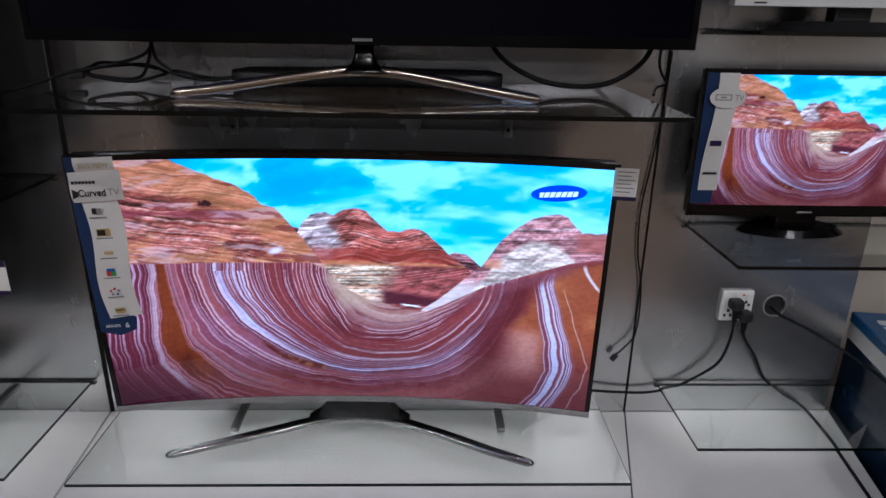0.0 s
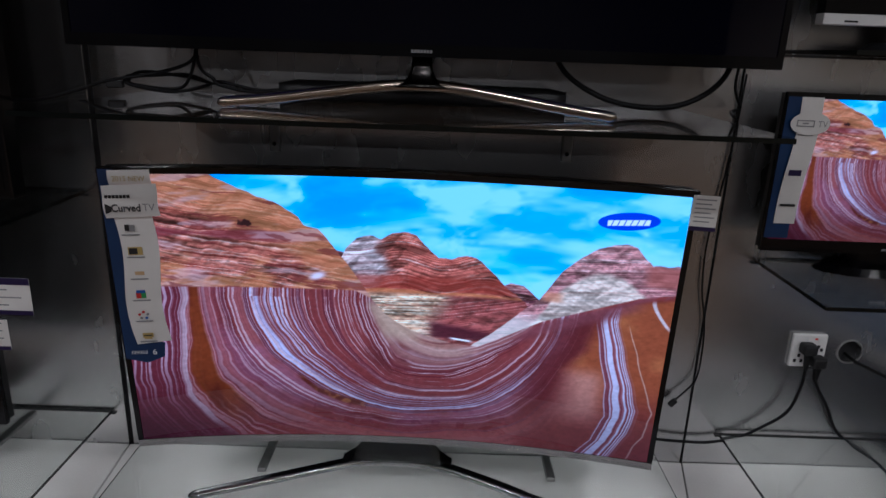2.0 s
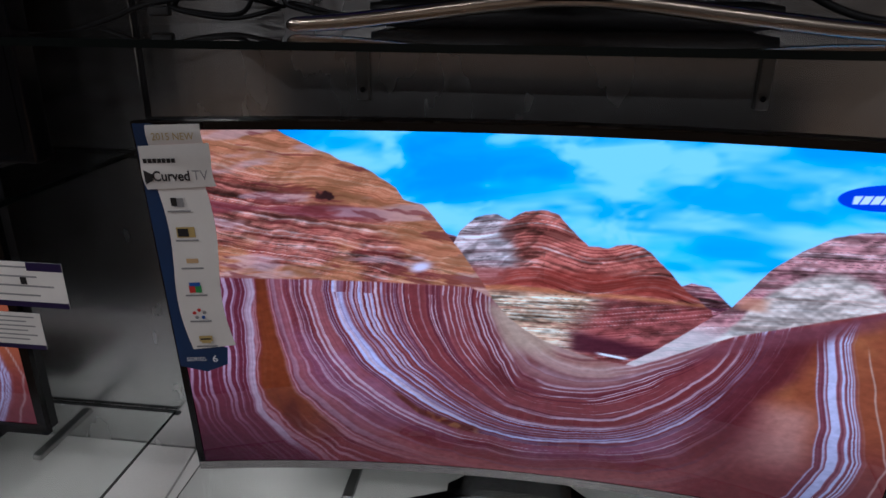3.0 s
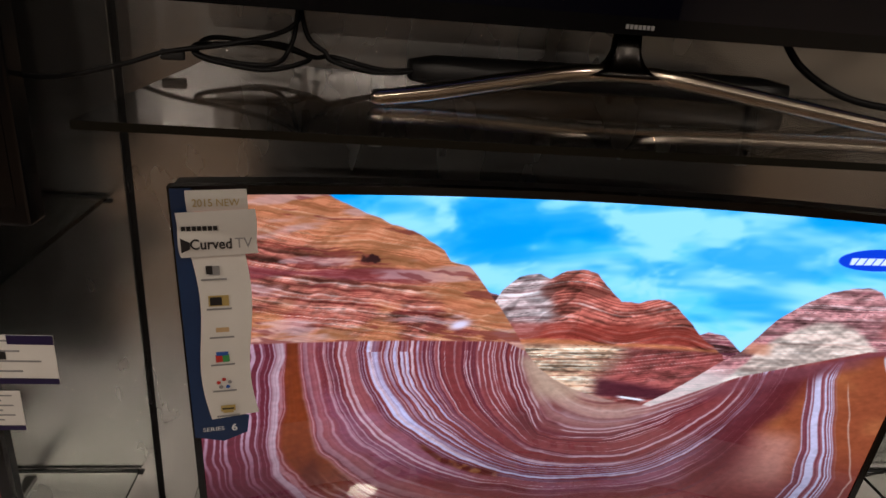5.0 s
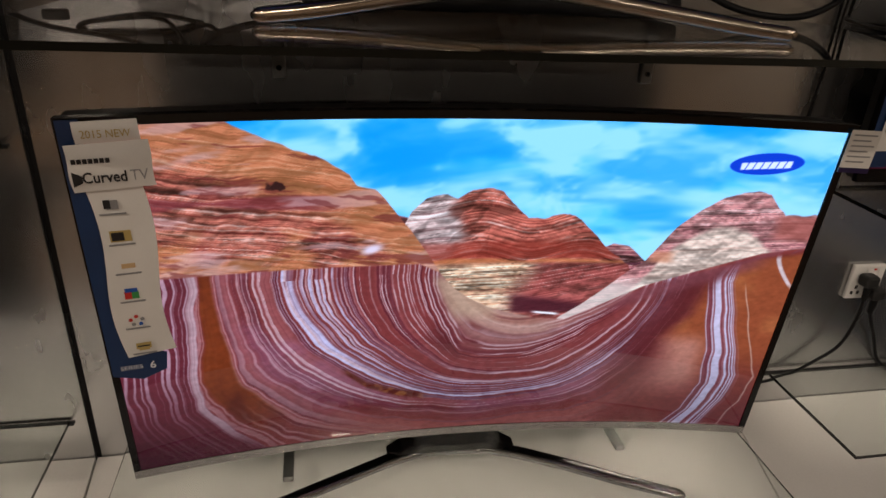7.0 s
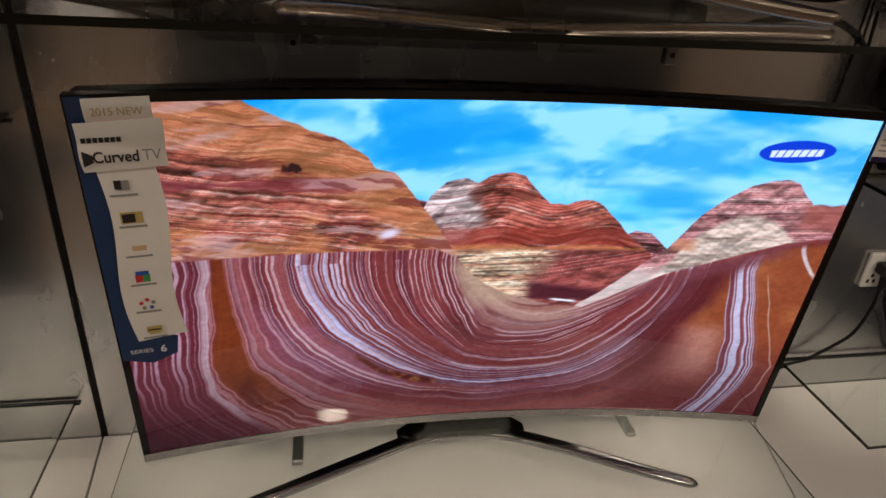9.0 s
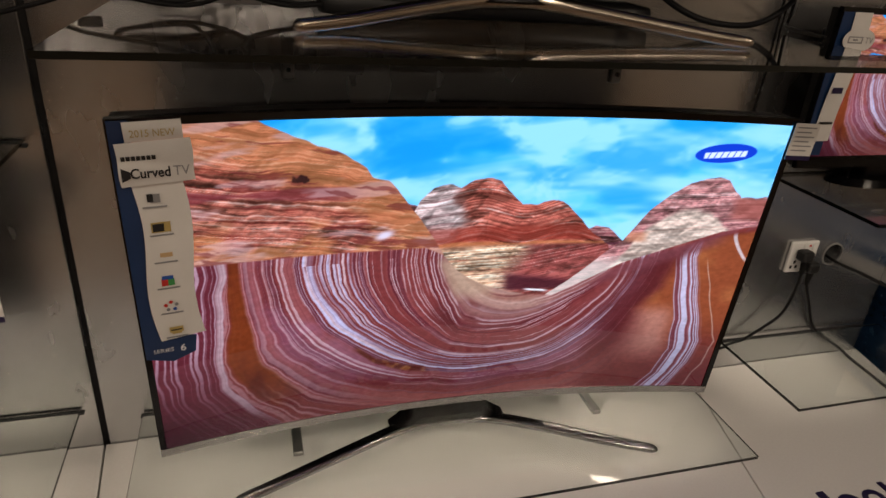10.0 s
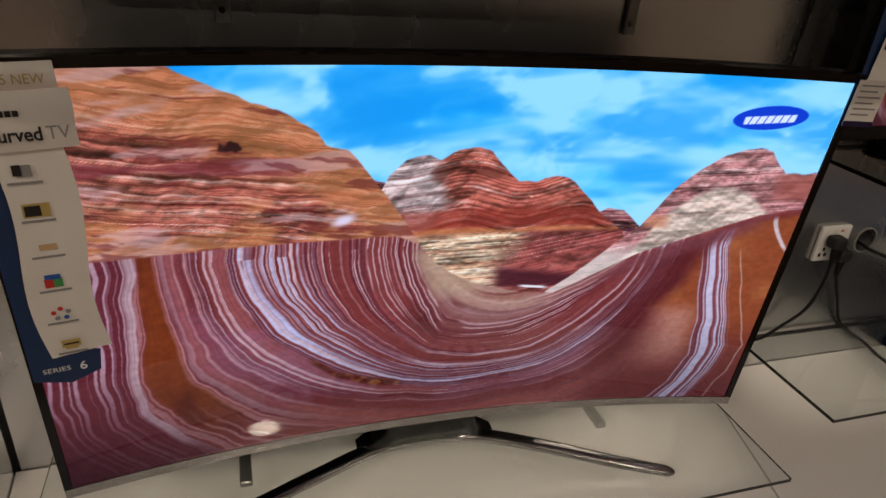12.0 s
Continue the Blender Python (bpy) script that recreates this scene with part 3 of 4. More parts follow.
def sampled(picture, nx, nz):
    """The picture on a grid; worked out once in full, smaller sets show block means of it."""
    if picture not in PICTURES:
        PICTURES[picture] = picture(*np.meshgrid(np.linspace(0, 1, nx), np.linspace(0, 1, nz)))
    full = PICTURES[picture]
    if full.shape[:2] == (nz, nx):
        return full
    total = 0
    for a in (-0.33, 0.0, 0.33):
        for c in (-0.33, 0.0, 0.33):
            i = np.clip(np.round((np.arange(nx) + a) / (nx - 1) * (full.shape[1] - 1)), 0, full.shape[1] - 1).astype(int)
            j = np.clip(np.round((np.arange(nz) + c) / (nz - 1) * (full.shape[0] - 1)), 0, full.shape[0] - 1).astype(int)
            total = total + full[j][:, i]
    return total / 9


def screen_mesh(name, width, height, bow, picture, nx, nz, mat):
    """The lit panel: a fine sheet that follows the curve, with its picture."""
    u, v = np.meshgrid(np.linspace(0, 1, nx), np.linspace(0, 1, nz))
    x = (u - 0.5) * width
    co = np.stack([x, bow(x), (1 - v) * height], -1).reshape(-1, 3)
    i = np.arange(nx * nz).reshape(nz, nx)
    quads = np.stack([i[1:, :-1], i[1:, 1:], i[:-1, 1:], i[:-1, :-1]], -1).reshape(-1, 4)
    me = bpy.data.meshes.new(name)
    me.vertices.add(len(co))
    me.vertices.foreach_set("co", co.ravel())
    me.loops.add(quads.size)
    me.loops.foreach_set("vertex_index", quads.ravel().astype(np.int32))
    me.polygons.add(len(quads))
    me.polygons.foreach_set("loop_start", np.arange(0, quads.size, 4, dtype=np.int32))
    me.polygons.foreach_set("use_smooth", np.ones(len(quads), dtype=bool))
    me.update(calc_edges=True)
    col = np.ones((nz, nx, 4), dtype=np.float32)
    col[..., :3] = sampled(picture, nx, nz)
    me.color_attributes.new("picture", "FLOAT_COLOR", "POINT").data.foreach_set("color", col.ravel())
    me.materials.append(mat)
    return me


# ---- the room ----
def slab(name, x0, x1, y0, y1, z0, z1, mat, label, category):
    ob = new(name, mesh_of(boxed(x0, x1, y0, y1, z0, z1), name, mat))
    return tagged(ob, label, category, kind="structure")


X0, X1, Y0, Y1 = -4.6, 4.6, -9.0, 2.6
slab("floor", X0, X1, Y0, Y1, -0.1, 0.0, FLOOR_WOOD, "glossy orange brown wood shop floor", "floor")
slab("ceiling", X0, X1, Y0, Y1, CEILING, CEILING + 0.1, CEILING_PAINT, "plain painted shop ceiling with round downlights", "ceiling")
slab("wall_south", X0, X1, Y0 - 0.1, Y0, 0, CEILING, PAINT_DARK, "dark painted wall across the shop", "wall")
slab("wall_west", X0 - 0.1, X0, Y0, Y1, 0, CEILING, PAINT_DARK, "dark painted side wall of the shop", "wall")
slab("wall_east", X1, X1 + 0.1, Y0, Y1, 0, CEILING, PAINT_BEIGE, "beige painted side wall of the shop", "wall")
slab("wall_behind", X0, X1, Y1, Y1 + 0.1, 0, CEILING, PAINT_BEIGE, "beige painted wall behind the display partition", "wall")

slab("wall_return", 1.16, 1.64, 1.86, 1.94, 0, CEILING, PAINT_BEIGE, "pale beige wall beyond the metal partition", "wall")
WALL = 1.60          # face of the metal panels
PLINTH = 0.40        # top of the white plinths
HOLE = (0.915, 0.727)
wall = slab("wall_north", -3.2, 1.12, WALL + 0.02, WALL + 0.12, 0, CEILING, JOINT, "display wall of satin metal panels with black joints", "wall")


def panel(x0, x1, z0, z1, hole=None):
    bm = bmesh.new()
    if not hole:
        return box(bm, x0, x1, WALL, WALL + 0.019, z0, z1, 0.0015, 1)
    cx, cz, r = hole
    angles = sorted([2 * math.pi * i / 40 for i in range(40)] + [math.atan2(z - cz, x - cx) % (2 * math.pi) for x in (x0, x1) for z in (z0, z1)])
    inner, outer, deep = [], [], []
    for a in angles:
        dx, dz = math.cos(a), math.sin(a)
        k = min(((x1 if dx > 0 else x0) - cx) / dx if abs(dx) > 1e-9 else 1e9, ((z1 if dz > 0 else z0) - cz) / dz if abs(dz) > 1e-9 else 1e9)
        inner.append(bm.verts.new((cx + r * dx, WALL, cz + r * dz)))
        deep.append(bm.verts.new((cx + r * dx, WALL + 0.018, cz + r * dz)))
        outer.append((bm.verts.new((cx + k * dx, WALL, cz + k * dz)), bm.verts.new((cx + k * dx, WALL + 0.018, cz + k * dz))))
    n = len(angles)
    for i in range(n):
        j = (i + 1) % n
        bm.faces.new((inner[i], outer[i][0], outer[j][0], inner[j]))
        bm.faces.new((inner[j], deep[j], deep[i], inner[i]))
        bm.faces.new((outer[i][0], outer[i][1], outer[j][1], outer[j][0]))
    bmesh.ops.recalc_face_normals(bm, faces=bm.faces[:])
    return bm


part("panel", panel(-3.2, -0.876, 0.0, CEILING), STEEL_PANEL, wall)
part("panel", panel(-0.864, 0.546, 0.0, CEILING), STEEL_PANEL, wall)
part("panel", panel(0.551, 1.12, 0.0, CEILING, (*HOLE, 0.029)), STEEL_PANEL, wall)
# black disc stands in for the shade deep in the cable hole
part("hole_shade_disc", disc(bmesh.new(), (HOLE[0], WALL + 0.0175, HOLE[1]), 0.0288, 0.001, 32, "y"), JOINT, wall, "black disc painted as the shade inside the cable hole")
part("grommet", ring(bmesh.new(), (HOLE[0], WALL - 0.001, HOLE[1]), 0.0285, 0.0318, 0.004, axis="y"), GREY_PLASTIC, wall, "grey plastic ring round the cable hole")

for x, y, _ in DOWNLIGHTS:
    d = thing("downlight", pose(x, y, CEILING), "round recessed ceiling downlight, switched on", "ceiling light", "ceiling downlights")
    part("trim_ring", ring(bmesh.new(), (0, 0, -0.008), 0.058, 0.078, 0.016), WHITE_PLASTIC, d, "white trim ring")
    part("lens", disc(bmesh.new(), (0, 0, -0.005), 0.057, 0.008), LENS, d, "glowing lens")


# ---- plinths ----
def plinth(pts, label):
    cx, cy = sum(p[0] for p in pts) / len(pts), sum(p[1] for p in pts) / len(pts)
    p = thing("display_plinth", pose(cx, cy, 0), label, "plinth", "white display plinths")
    loc = [(x - cx, y - cy) for x, y in pts]
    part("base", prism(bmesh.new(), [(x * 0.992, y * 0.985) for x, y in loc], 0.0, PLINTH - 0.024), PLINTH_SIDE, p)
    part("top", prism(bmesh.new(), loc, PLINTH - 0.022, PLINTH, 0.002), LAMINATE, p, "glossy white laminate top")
    return p


MAIN_PLINTH = plinth([(-0.871, 1.598), (-0.823, 0.96), (0.398, 0.96), (0.548, 1.598)], "low white laminate plinth under the curved television")
SIDE_PLINTH = plinth([(0.5515, 1.598), (0.4015, 0.96), (1.0, 0.96), (1.128, 1.598)], "low white laminate plinth beside a blue carton")
plinth([(-2.35, 1.598), (-2.25, 0.96), (-0.827, 0.96), (-0.875, 1.598)], "low white laminate plinth under the smaller television")


def shop_mark(p, x0, x1, base, tall, line, small):
    """The shop's mark: navy letter-sized blocks, a red rule, a row of small grey bars."""
    w = x1 - x0
    o = p.matrix_world.translation
    kinds = (("o", 0.155), ("l", 0.065), ("o", 0.155), ("o", 0.145), ("t", 0.105), ("r", 0.105), ("o", 0.155))
    gap = (1 - sum(k[1] for k in kinds)) / (len(kinds) - 1)
    lo, hi, x = PLINTH + 0.0002, PLINTH + 0.0012, 0.0
    for kind, k in kinds:
        a, c = x0 + w * x - o.x, x0 + w * (x + k) - o.x
        y, bm = base - o.y, bmesh.new()
        h = tall * {"o": 1.0, "r": 1.0, "l": 1.38, "t": 1.28}[kind]
        cx, cy = (a + c) / 2, y + h / 2
        if kind == "o":
            ring(bm, (0, 0, (lo + hi) / 2), 0.5, 1.0, hi - lo, 32)
            for vtx in bm.verts:
                vtx.co.x, vtx.co.y = cx + vtx.co.x * (c - a) * 0.49, cy + vtx.co.y * h * 0.52
        elif kind == "l":
            prism(bm, [(cx + i, cy + j2) for i, j2 in rounded((c - a) * 0.86, h, (c - a) * 0.12)], lo, hi)
        else:
            wide, arm = (c - a), 0.72 * h if kind == "t" else 0.86 * h
            outline = [(-0.3, 0), (0.08, 0), (0.08, arm - 0.14 * h), (0.5, arm - 0.14 * h), (0.5, arm + 0.1 * h), (0.08, arm + 0.1 * h), (0.08, h), (-0.3, h)]
            prism(bm, [(cx + i * wide, y + j2) for i, j2 in outline], lo, hi)
        part("mark_shape", bm, INK_NAVY, p)
        x += k + gap
    part("rule", boxed(x0 - o.x, x1 - o.x, line - 0.0015 - o.y, line + 0.0015 - o.y, PLINTH + 0.0002, PLINTH + 0.001), INK_RED, p, "thin red rule")
    for i in range(13):
        a = x0 + w * (0.02 + 0.077 * i) - o.x
        c = a + w * (0.008 if i in (0, 8) else 0.026)
        part("small_bar", boxed(a, c, small - o.y, small + 0.35 * tall - o.y, PLINTH + 0.0002, PLINTH + 0.001), INK_GREY, p)


shop_mark(MAIN_PLINTH, -0.405, 0.045, 1.108, 0.057, 1.090, 1.050)
shop_mark(SIDE_PLINTH, 0.502, 0.868, 1.092, 0.047, 1.073, 1.045)


# ---- glass shelves ----
def glass_shelf(x0, x1, y0, z, label, brackets=(), thick=0.008, glass=GLASS, drop=0.0, reach=0.18, gap=0.006):
    s = thing("glass_shelf", pose((x0 + x1) / 2, WALL, z - thick), label, "shelf", "wall mounted glass shelves")
    hw = (x1 - x0) / 2
    bm = bmesh.new()
    box(bm, -hw, hw, y0 - WALL, -gap, 0, thick)
    for f in bm.faces:
        f.material_index = 0 if abs(f.normal.z) > 0.5 else 1
    g = part("pane", bm, [glass, GLASS_EDGE], s, "clear glass pane with dark polished edges")
    g.visible_shadow = glass is SMOKED
    part("wall_rail", boxed(-hw - 0.006, hw + 0.006, -0.0065, -0.0006, -0.006, -0.0006, 0.001, 1), BLACK_MATTE, s, "thin dark rail on the wall")
    for bx in brackets:
        k = bx - (x0 + x1) / 2
        bm = boxed(k - 0.010, k + 0.010, -reach, -0.016, -0.013, -0.001, 0.002, 1)
        part("bracket", bm, BRACKET, s, "steel bracket under the pane")
        if drop:
            part("bracket_plate", boxed(k - 0.011, k + 0.011, -0.009, -0.0005, -drop, -0.0145, 0.002, 1), BRACKET, s, "steel plate screwed to the wall")
            part("screw", disc(bmesh.new(), (k, -0.011, -drop + 0.018), 0.0045, 0.004, 12, "y"), CHROME, s)
        part("screw", disc(bmesh.new(), (k, -reach + 0.02, -0.014), 0.004, 0.003, 12), CHROME, s)
    return s


GLASS_TOP = 0.473
glass_shelf(-0.790, 0.447, 1.213, GLASS_TOP, "clear glass shelf carrying the curved television", (-0.484, 0.180))
glass_shelf(0.628, 1.16, 1.305, 0.495, "empty clear glass shelf below the power socket", gap=0.016)
glass_shelf(0.640, 1.26, 1.292, 0.958, "clear glass shelf carrying a small television")
glass_shelf(0.62, 1.26, 1.33, 1.422, "clear glass shelf carrying a white monitor", ())
glass_shelf(-0.735, 0.425, 1.105, 1.290, "smoked glass shelf carrying the large upper television", (-0.468, 0.181), thick=0.008, glass=SMOKED, drop=0.115)
glass_shelf(-1.98, -0.905, 1.20, 0.500, "clear glass shelf carrying a lit television", (-1.10, -1.7))
glass_shelf(-1.98, -0.905, 1.18, 1.063, "clear glass shelf carrying a switched off television", (-1.10, -1.7))


# ---- televisions ----
def bow_of(width, sag):
    return lambda x: sag * (1 - (2 * x / width) ** 2)


def tv_panel(tv, at, w, h, sag, picture, nx, nz, side=0.010, top=0.012, foot=0.016, mat=None, foot_mat=None, deep=0.032):
    """Panel parts: screen, four bezel bars, back shell. Local: x across, y back, z up from the lower edge."""
    bow = bow_of(w, sag)
    n = 40 if sag else 2
    me = screen_mesh("screen", w - 2 * side, h - top - foot, lambda x: bow(x) + 0.0025, picture, nx, nz, mat or SCREEN)
    for vtx in me.vertices:
        vtx.co.z += foot
    sc = new("screen", me)
    sc.parent, sc.matrix_basis = tv, at
    tagged(sc, "lit screen behind gloss")
    part("top_bezel", curved_box(bmesh.new(), -w / 2, w / 2, h - top, h, 0, 0.012, bow, n), BLACK_GLOSS, tv, at=at)
    part("bottom_bezel", curved_box(bmesh.new(), -w / 2, w / 2, 0, foot, 0, 0.012, bow, n), foot_mat or BLACK_GLOSS, tv, at=at)
    for sx in (-1, 1):
        a, c = sorted((sx * w / 2, sx * (w / 2 - side)))
        part("side_bezel", curved_box(bmesh.new(), a, c, foot, h - top, 0, 0.012, bow, 2), BLACK_GLOSS, tv, at=at)
    bm = curved_box(bmesh.new(), -w / 2 + 0.003, w / 2 - 0.003, 0.004, h - 0.003, 0.0122, deep, bow, n)
    part("back_shell", bm, BLACK_MATTE, tv, at=at)
    bm = curved_box(bmesh.new(), -w * 0.36, w * 0.36, 0.03, h * 0.62, deep + 0.0005, deep + 0.03, bow, n)
    part("back_housing", bm, BLACK_MATTE, tv, at=at)
    return bow


def stand_arm(line, w, h, taper=0.75):
    pts = spline(line, 20)
    n = len(pts)
    sc = [1 - (1 - taper) * abs(2 * i / (n - 1) - 1) ** 2 for i in range(n)]
    for i, k in enumerate((0.35, 0.72, 0.92)):
        sc[i] *= k
        sc[-1 - i] *= k
    return sweep(bmesh.new(), pts, rounded(w, h, min(w, h) * 0.4), scale=sc)


# the curved television
TV_W, TV_H = 1.088, 0.609
tv = thing("television", pose(-0.174, 1.42, GLASS_TOP, 0, 0, -1.2), "large curved television showing a red striped canyon, on a glass shelf", "television")
LEAN_TV = pose(0, -0.083, 0.091, 4.0)
main_bow = tv_panel(tv, LEAN_TV, TV_W, TV_H, 0.052, canyon, 1000, 560, foot_mat=SILVER, deep=0.042)
part("stand_boomerang", stand_arm([(-0.428, -0.128, 0.007), (-0.33, -0.088, 0.009), (-0.2, -0.035, 0.013), (-0.09, 0.006, 0.017), (0, 0.016, 0.018), (0.09, 0.004, 0.017), (0.2, -0.04, 0.013), (0.32, -0.100, 0.009), (0.414, -0.143, 0.007)], 0.028, 0.017), CHROME, tv, "chrome boomerang stand", smooth=True)
bm = bmesh.new()
rows = []
for z, hw, y0, y1 in ((0.020, 0.125, 0.002, 0.03), (0.032, 0.098, -0.008, 0.04), (0.055, 0.078, -0.018, 0.045), (0.1, 0.07, -0.024, 0.05)):
    rows.append([bm.verts.new(c) for c in ((-hw, y0 + 0.008, z), (-hw * 0.8, y0, z), (hw * 0.8, y0, z), (hw, y0 + 0.008, z), (hw, y1, z), (-hw, y1, z))])
for a, c in zip(rows, rows[1:]):
    for i in range(6):
        bm.faces.new((a[i], a[(i + 1) % 6], c[(i + 1) % 6], c[i]))
bm.faces.new(rows[0][::-1])
bm.faces.new(rows[-1])
bmesh.ops.recalc_face_normals(bm, faces=bm.faces[:])
part("stand_neck", bm, BLACK_GLOSS, tv, "black glossy neck")


def on_screen(x, z, lift=0.001):
    """Pose of a flat piece on the curved screen, its lower left corner at x, z of the panel."""
    slope = -8 * 0.052 * x / TV_W ** 2
    return LEAN_TV @ pose(x, main_bow(x) - lift, z, 0, 0, math.degrees(math.atan(slope)))


def ribbon(width, height, waves, shift=0.0, top_slant=0.0, thick=0.0008, n=24, curl=0.0):
    """A wavy strip in the x-z plane from z=height down to 0."""
    bm = bmesh.new()
    rows = []
    for i in range(n + 1):
        k = i / n
        x = shift * k + waves * math.sin(2 * math.pi * k)
        z, y = height * (1 - k), curl * math.sin(math.pi * k)
        rows.append([bm.verts.new(c) for c in ((x, -y, z), (x + width, -y, z + top_slant), (x + width, -y + thick, z + top_slant), (x, -y + thick, z))])
    for a, c in zip(rows, rows[1:]):
        for j in range(4):
            bm.faces.new((a[j], a[(j + 1) % 4], c[(j + 1) % 4], c[j]))
    bm.faces.new(rows[0])
    bm.faces.new(rows[-1][::-1])
    bmesh.ops.recalc_face_normals(bm, faces=bm.faces[:])
    return bm


# feature label down the left side of the screen
LX = -0.541
label = part("feature_label", prism(bmesh.new(), [(0, 0.216), (0, 0.607), (0.026, 0.607), (0.03, 0.262), (0.078, 0.248), (0.074, 0.217), (0.04, 0.204)], 0, 0.0008), LABEL_BLUE, tv, "blue printed feature label with a white wavy ribbon")
label.matrix_basis = on_screen(LX, 0, 0.0015) @ pose(0, 0, 0, 90)


def on_label(name, bm, mat, x, z, lift, text=""):
    """Piece of the label in the screen's x-z plane, x from the panel's left end."""
    ob = part(name, bm, mat, label, text)
    ob.matrix_basis = pose(0, 0, 0, 90).inverted() @ pose(x, -lift, z)
    return ob


on_label("ribbon", ribbon(0.066, 0.280, 0.006, 0.010, 0.006, curl=0.004), PAPER, 0.016, 0.248, 0.003, "white wavy paper ribbon")
on_label("top_tab", ribbon(0.073, 0.028, 0.0, 0.001, 0.001, curl=0.003), PAPER, 0.018, 0.578, 0.006, "white tab with pale gold lettering")
on_label("headline_tab", ribbon(0.095, 0.062, 0.001, 0.002, 0.003, curl=0.006), PAPER, 0.005, 0.516, 0.009, "white tab with black lettering")
on_label("year_lettering", words("2015 NEW", 0.056, 0.010), INK_GOLD, 0.026, 0.586, 0.0098)
on_label("headline_lettering", words("Curved", 0.050, 0.015, bold=0.02), INK_BLACK, 0.020, 0.530, 0.0160)
on_label("headline_lettering", words("TV", 0.021, 0.014), INK_GREY, 0.074, 0.531, 0.0160)
on_label("maker_mark", bars(bmesh.new(), [(0.0063 * i, 0.0063 * i + 0.005, 0, 0.006) for i in range(7)]), INK_BLACK, 0.011, 0.556, 0.0150)
cone = bmesh.new()
prism(cone, [(0, 0), (0.011, 0.005), (0.011, 0.014), (0, 0.020)], 0, 0.0005)
cone.transform(pose(0, 0, 0, 90))
on_label("cone_mark", cone, INK_BLACK, 0.009, 0.526, 0.0152)
on_label("series_lettering", words("SERIES", 0.030, 0.007), INK_WHITE, 0.012, 0.225, 0.0012)
on_label("series_lettering", words("6", None, 0.013, bold=0.02), INK_WHITE, 0.052, 0.222, 0.0012)
for i, (mat, kind) in enumerate(((INK_BLACK, "wedge"), (INK_GOLD, "screen"), (INK_TAN, "hand"), (INK_BLUE, "cube"), (INK_GREY, "dots"), (INK_GOLD, "shield"))):
    z = 0.495 - 0.0452 * i
    x = 0.042 + 0.0022 * i + 0.004 * math.sin(2 * math.pi * (0.1 + 0.15 * i))
    on_label("caption_bar", bars(bmesh.new(), [(-0.016, 0.016, -0.014, -0.0115)]), INK_GREY, x, z, 0.0075)
    bm = bmesh.new()
    if kind == "wedge":
        bars(bm, [(-0.006, 0.008, -0.006, 0.007)])
        on_label("icon", bm, INK_GREY, x, z, 0.0075)
        on_label("icon_piece", bars(bmesh.new(), [(-0.009, -0.001, -0.004, 0.008)]), INK_BLACK, x, z, 0.0085)
    elif kind == "screen":
        on_label("icon", bars(bm, [(-0.013, 0.013, -0.008, 0.008)]), INK_GOLD, x, z, 0.0075)
        on_label("icon_piece", bars(bmesh.new(), [(-0.011, 0.004, -0.006, 0.006)]), INK_BLACK, x, z, 0.0085)
    elif kind == "hand":
        on_label("icon", bars(bm, [(-0.007, 0.010, -0.004, 0.003)]), INK_TAN, x, z, 0.0075)
    elif kind == "cube":
        on_label("icon", bars(bm, [(-0.009, 0.0, -0.008, 0.004)]), INK_RED, x, z, 0.0075)
        on_label("icon_piece", bars(bmesh.new(), [(0.0, 0.009, -0.008, 0.004)]), INK_GREEN, x, z, 0.0075)
        on_label("icon_piece", bars(bmesh.new(), [(-0.008, 0.008, 0.003, 0.009)]), INK_BLUE, x, z, 0.0078)
    elif kind == "dots":
        for a, mt in zip((0, 72, 144, 216, 288), (INK_RED, INK_GREY, INK_BLUE, INK_GREY, INK_RED)):
            on_label("icon_piece", disc(bmesh.new(), (0, 0, 0), 0.0028, 0.0006, 10, "y"), mt, x + 0.008 * math.sin(radians(a)), z + 0.007 * math.cos(radians(a)), 0.0078)
    else:
        on_label("icon", bars(bm, [(-0.010, 0.010, -0.004, 0.006), (-0.007, 0.007, -0.007, -0.004)]), INK_GOLD, x, z, 0.0075)
        on_label("icon_piece", bars(bmesh.new(), [(-0.008, 0.008, 0.0, 0.002)]), INK_BLACK, x, z, 0.0085)


def price_card(parent, at, w, h, rows=5, strip=INK_NAVY):
    """A white card with a blue foot and grey lines."""
    card = part("price_card", boxed(0, w, 0, 0.0012, 0, h, 0.0004, 1), PAPER, parent, "white card with grey lines and a blue foot", at=at)
    part("foot_strip", boxed(0, w, -0.0006, -0.0001, 0, h * 0.12), strip, card)
    for i in range(rows):
        z = h * (0.25 + 0.62 * i / max(rows - 1, 1))
        part("line_bar", boxed(w * 0.12, w * (0.88 if i % 2 else 0.72), -0.0005, -0.0001, z, z + h * 0.035), INK_GREY, card)
    return card


price_card(tv, LEAN_TV @ pose(0.532, -0.004, 0.538, 0, 0, -8), 0.046, 0.066, 6)

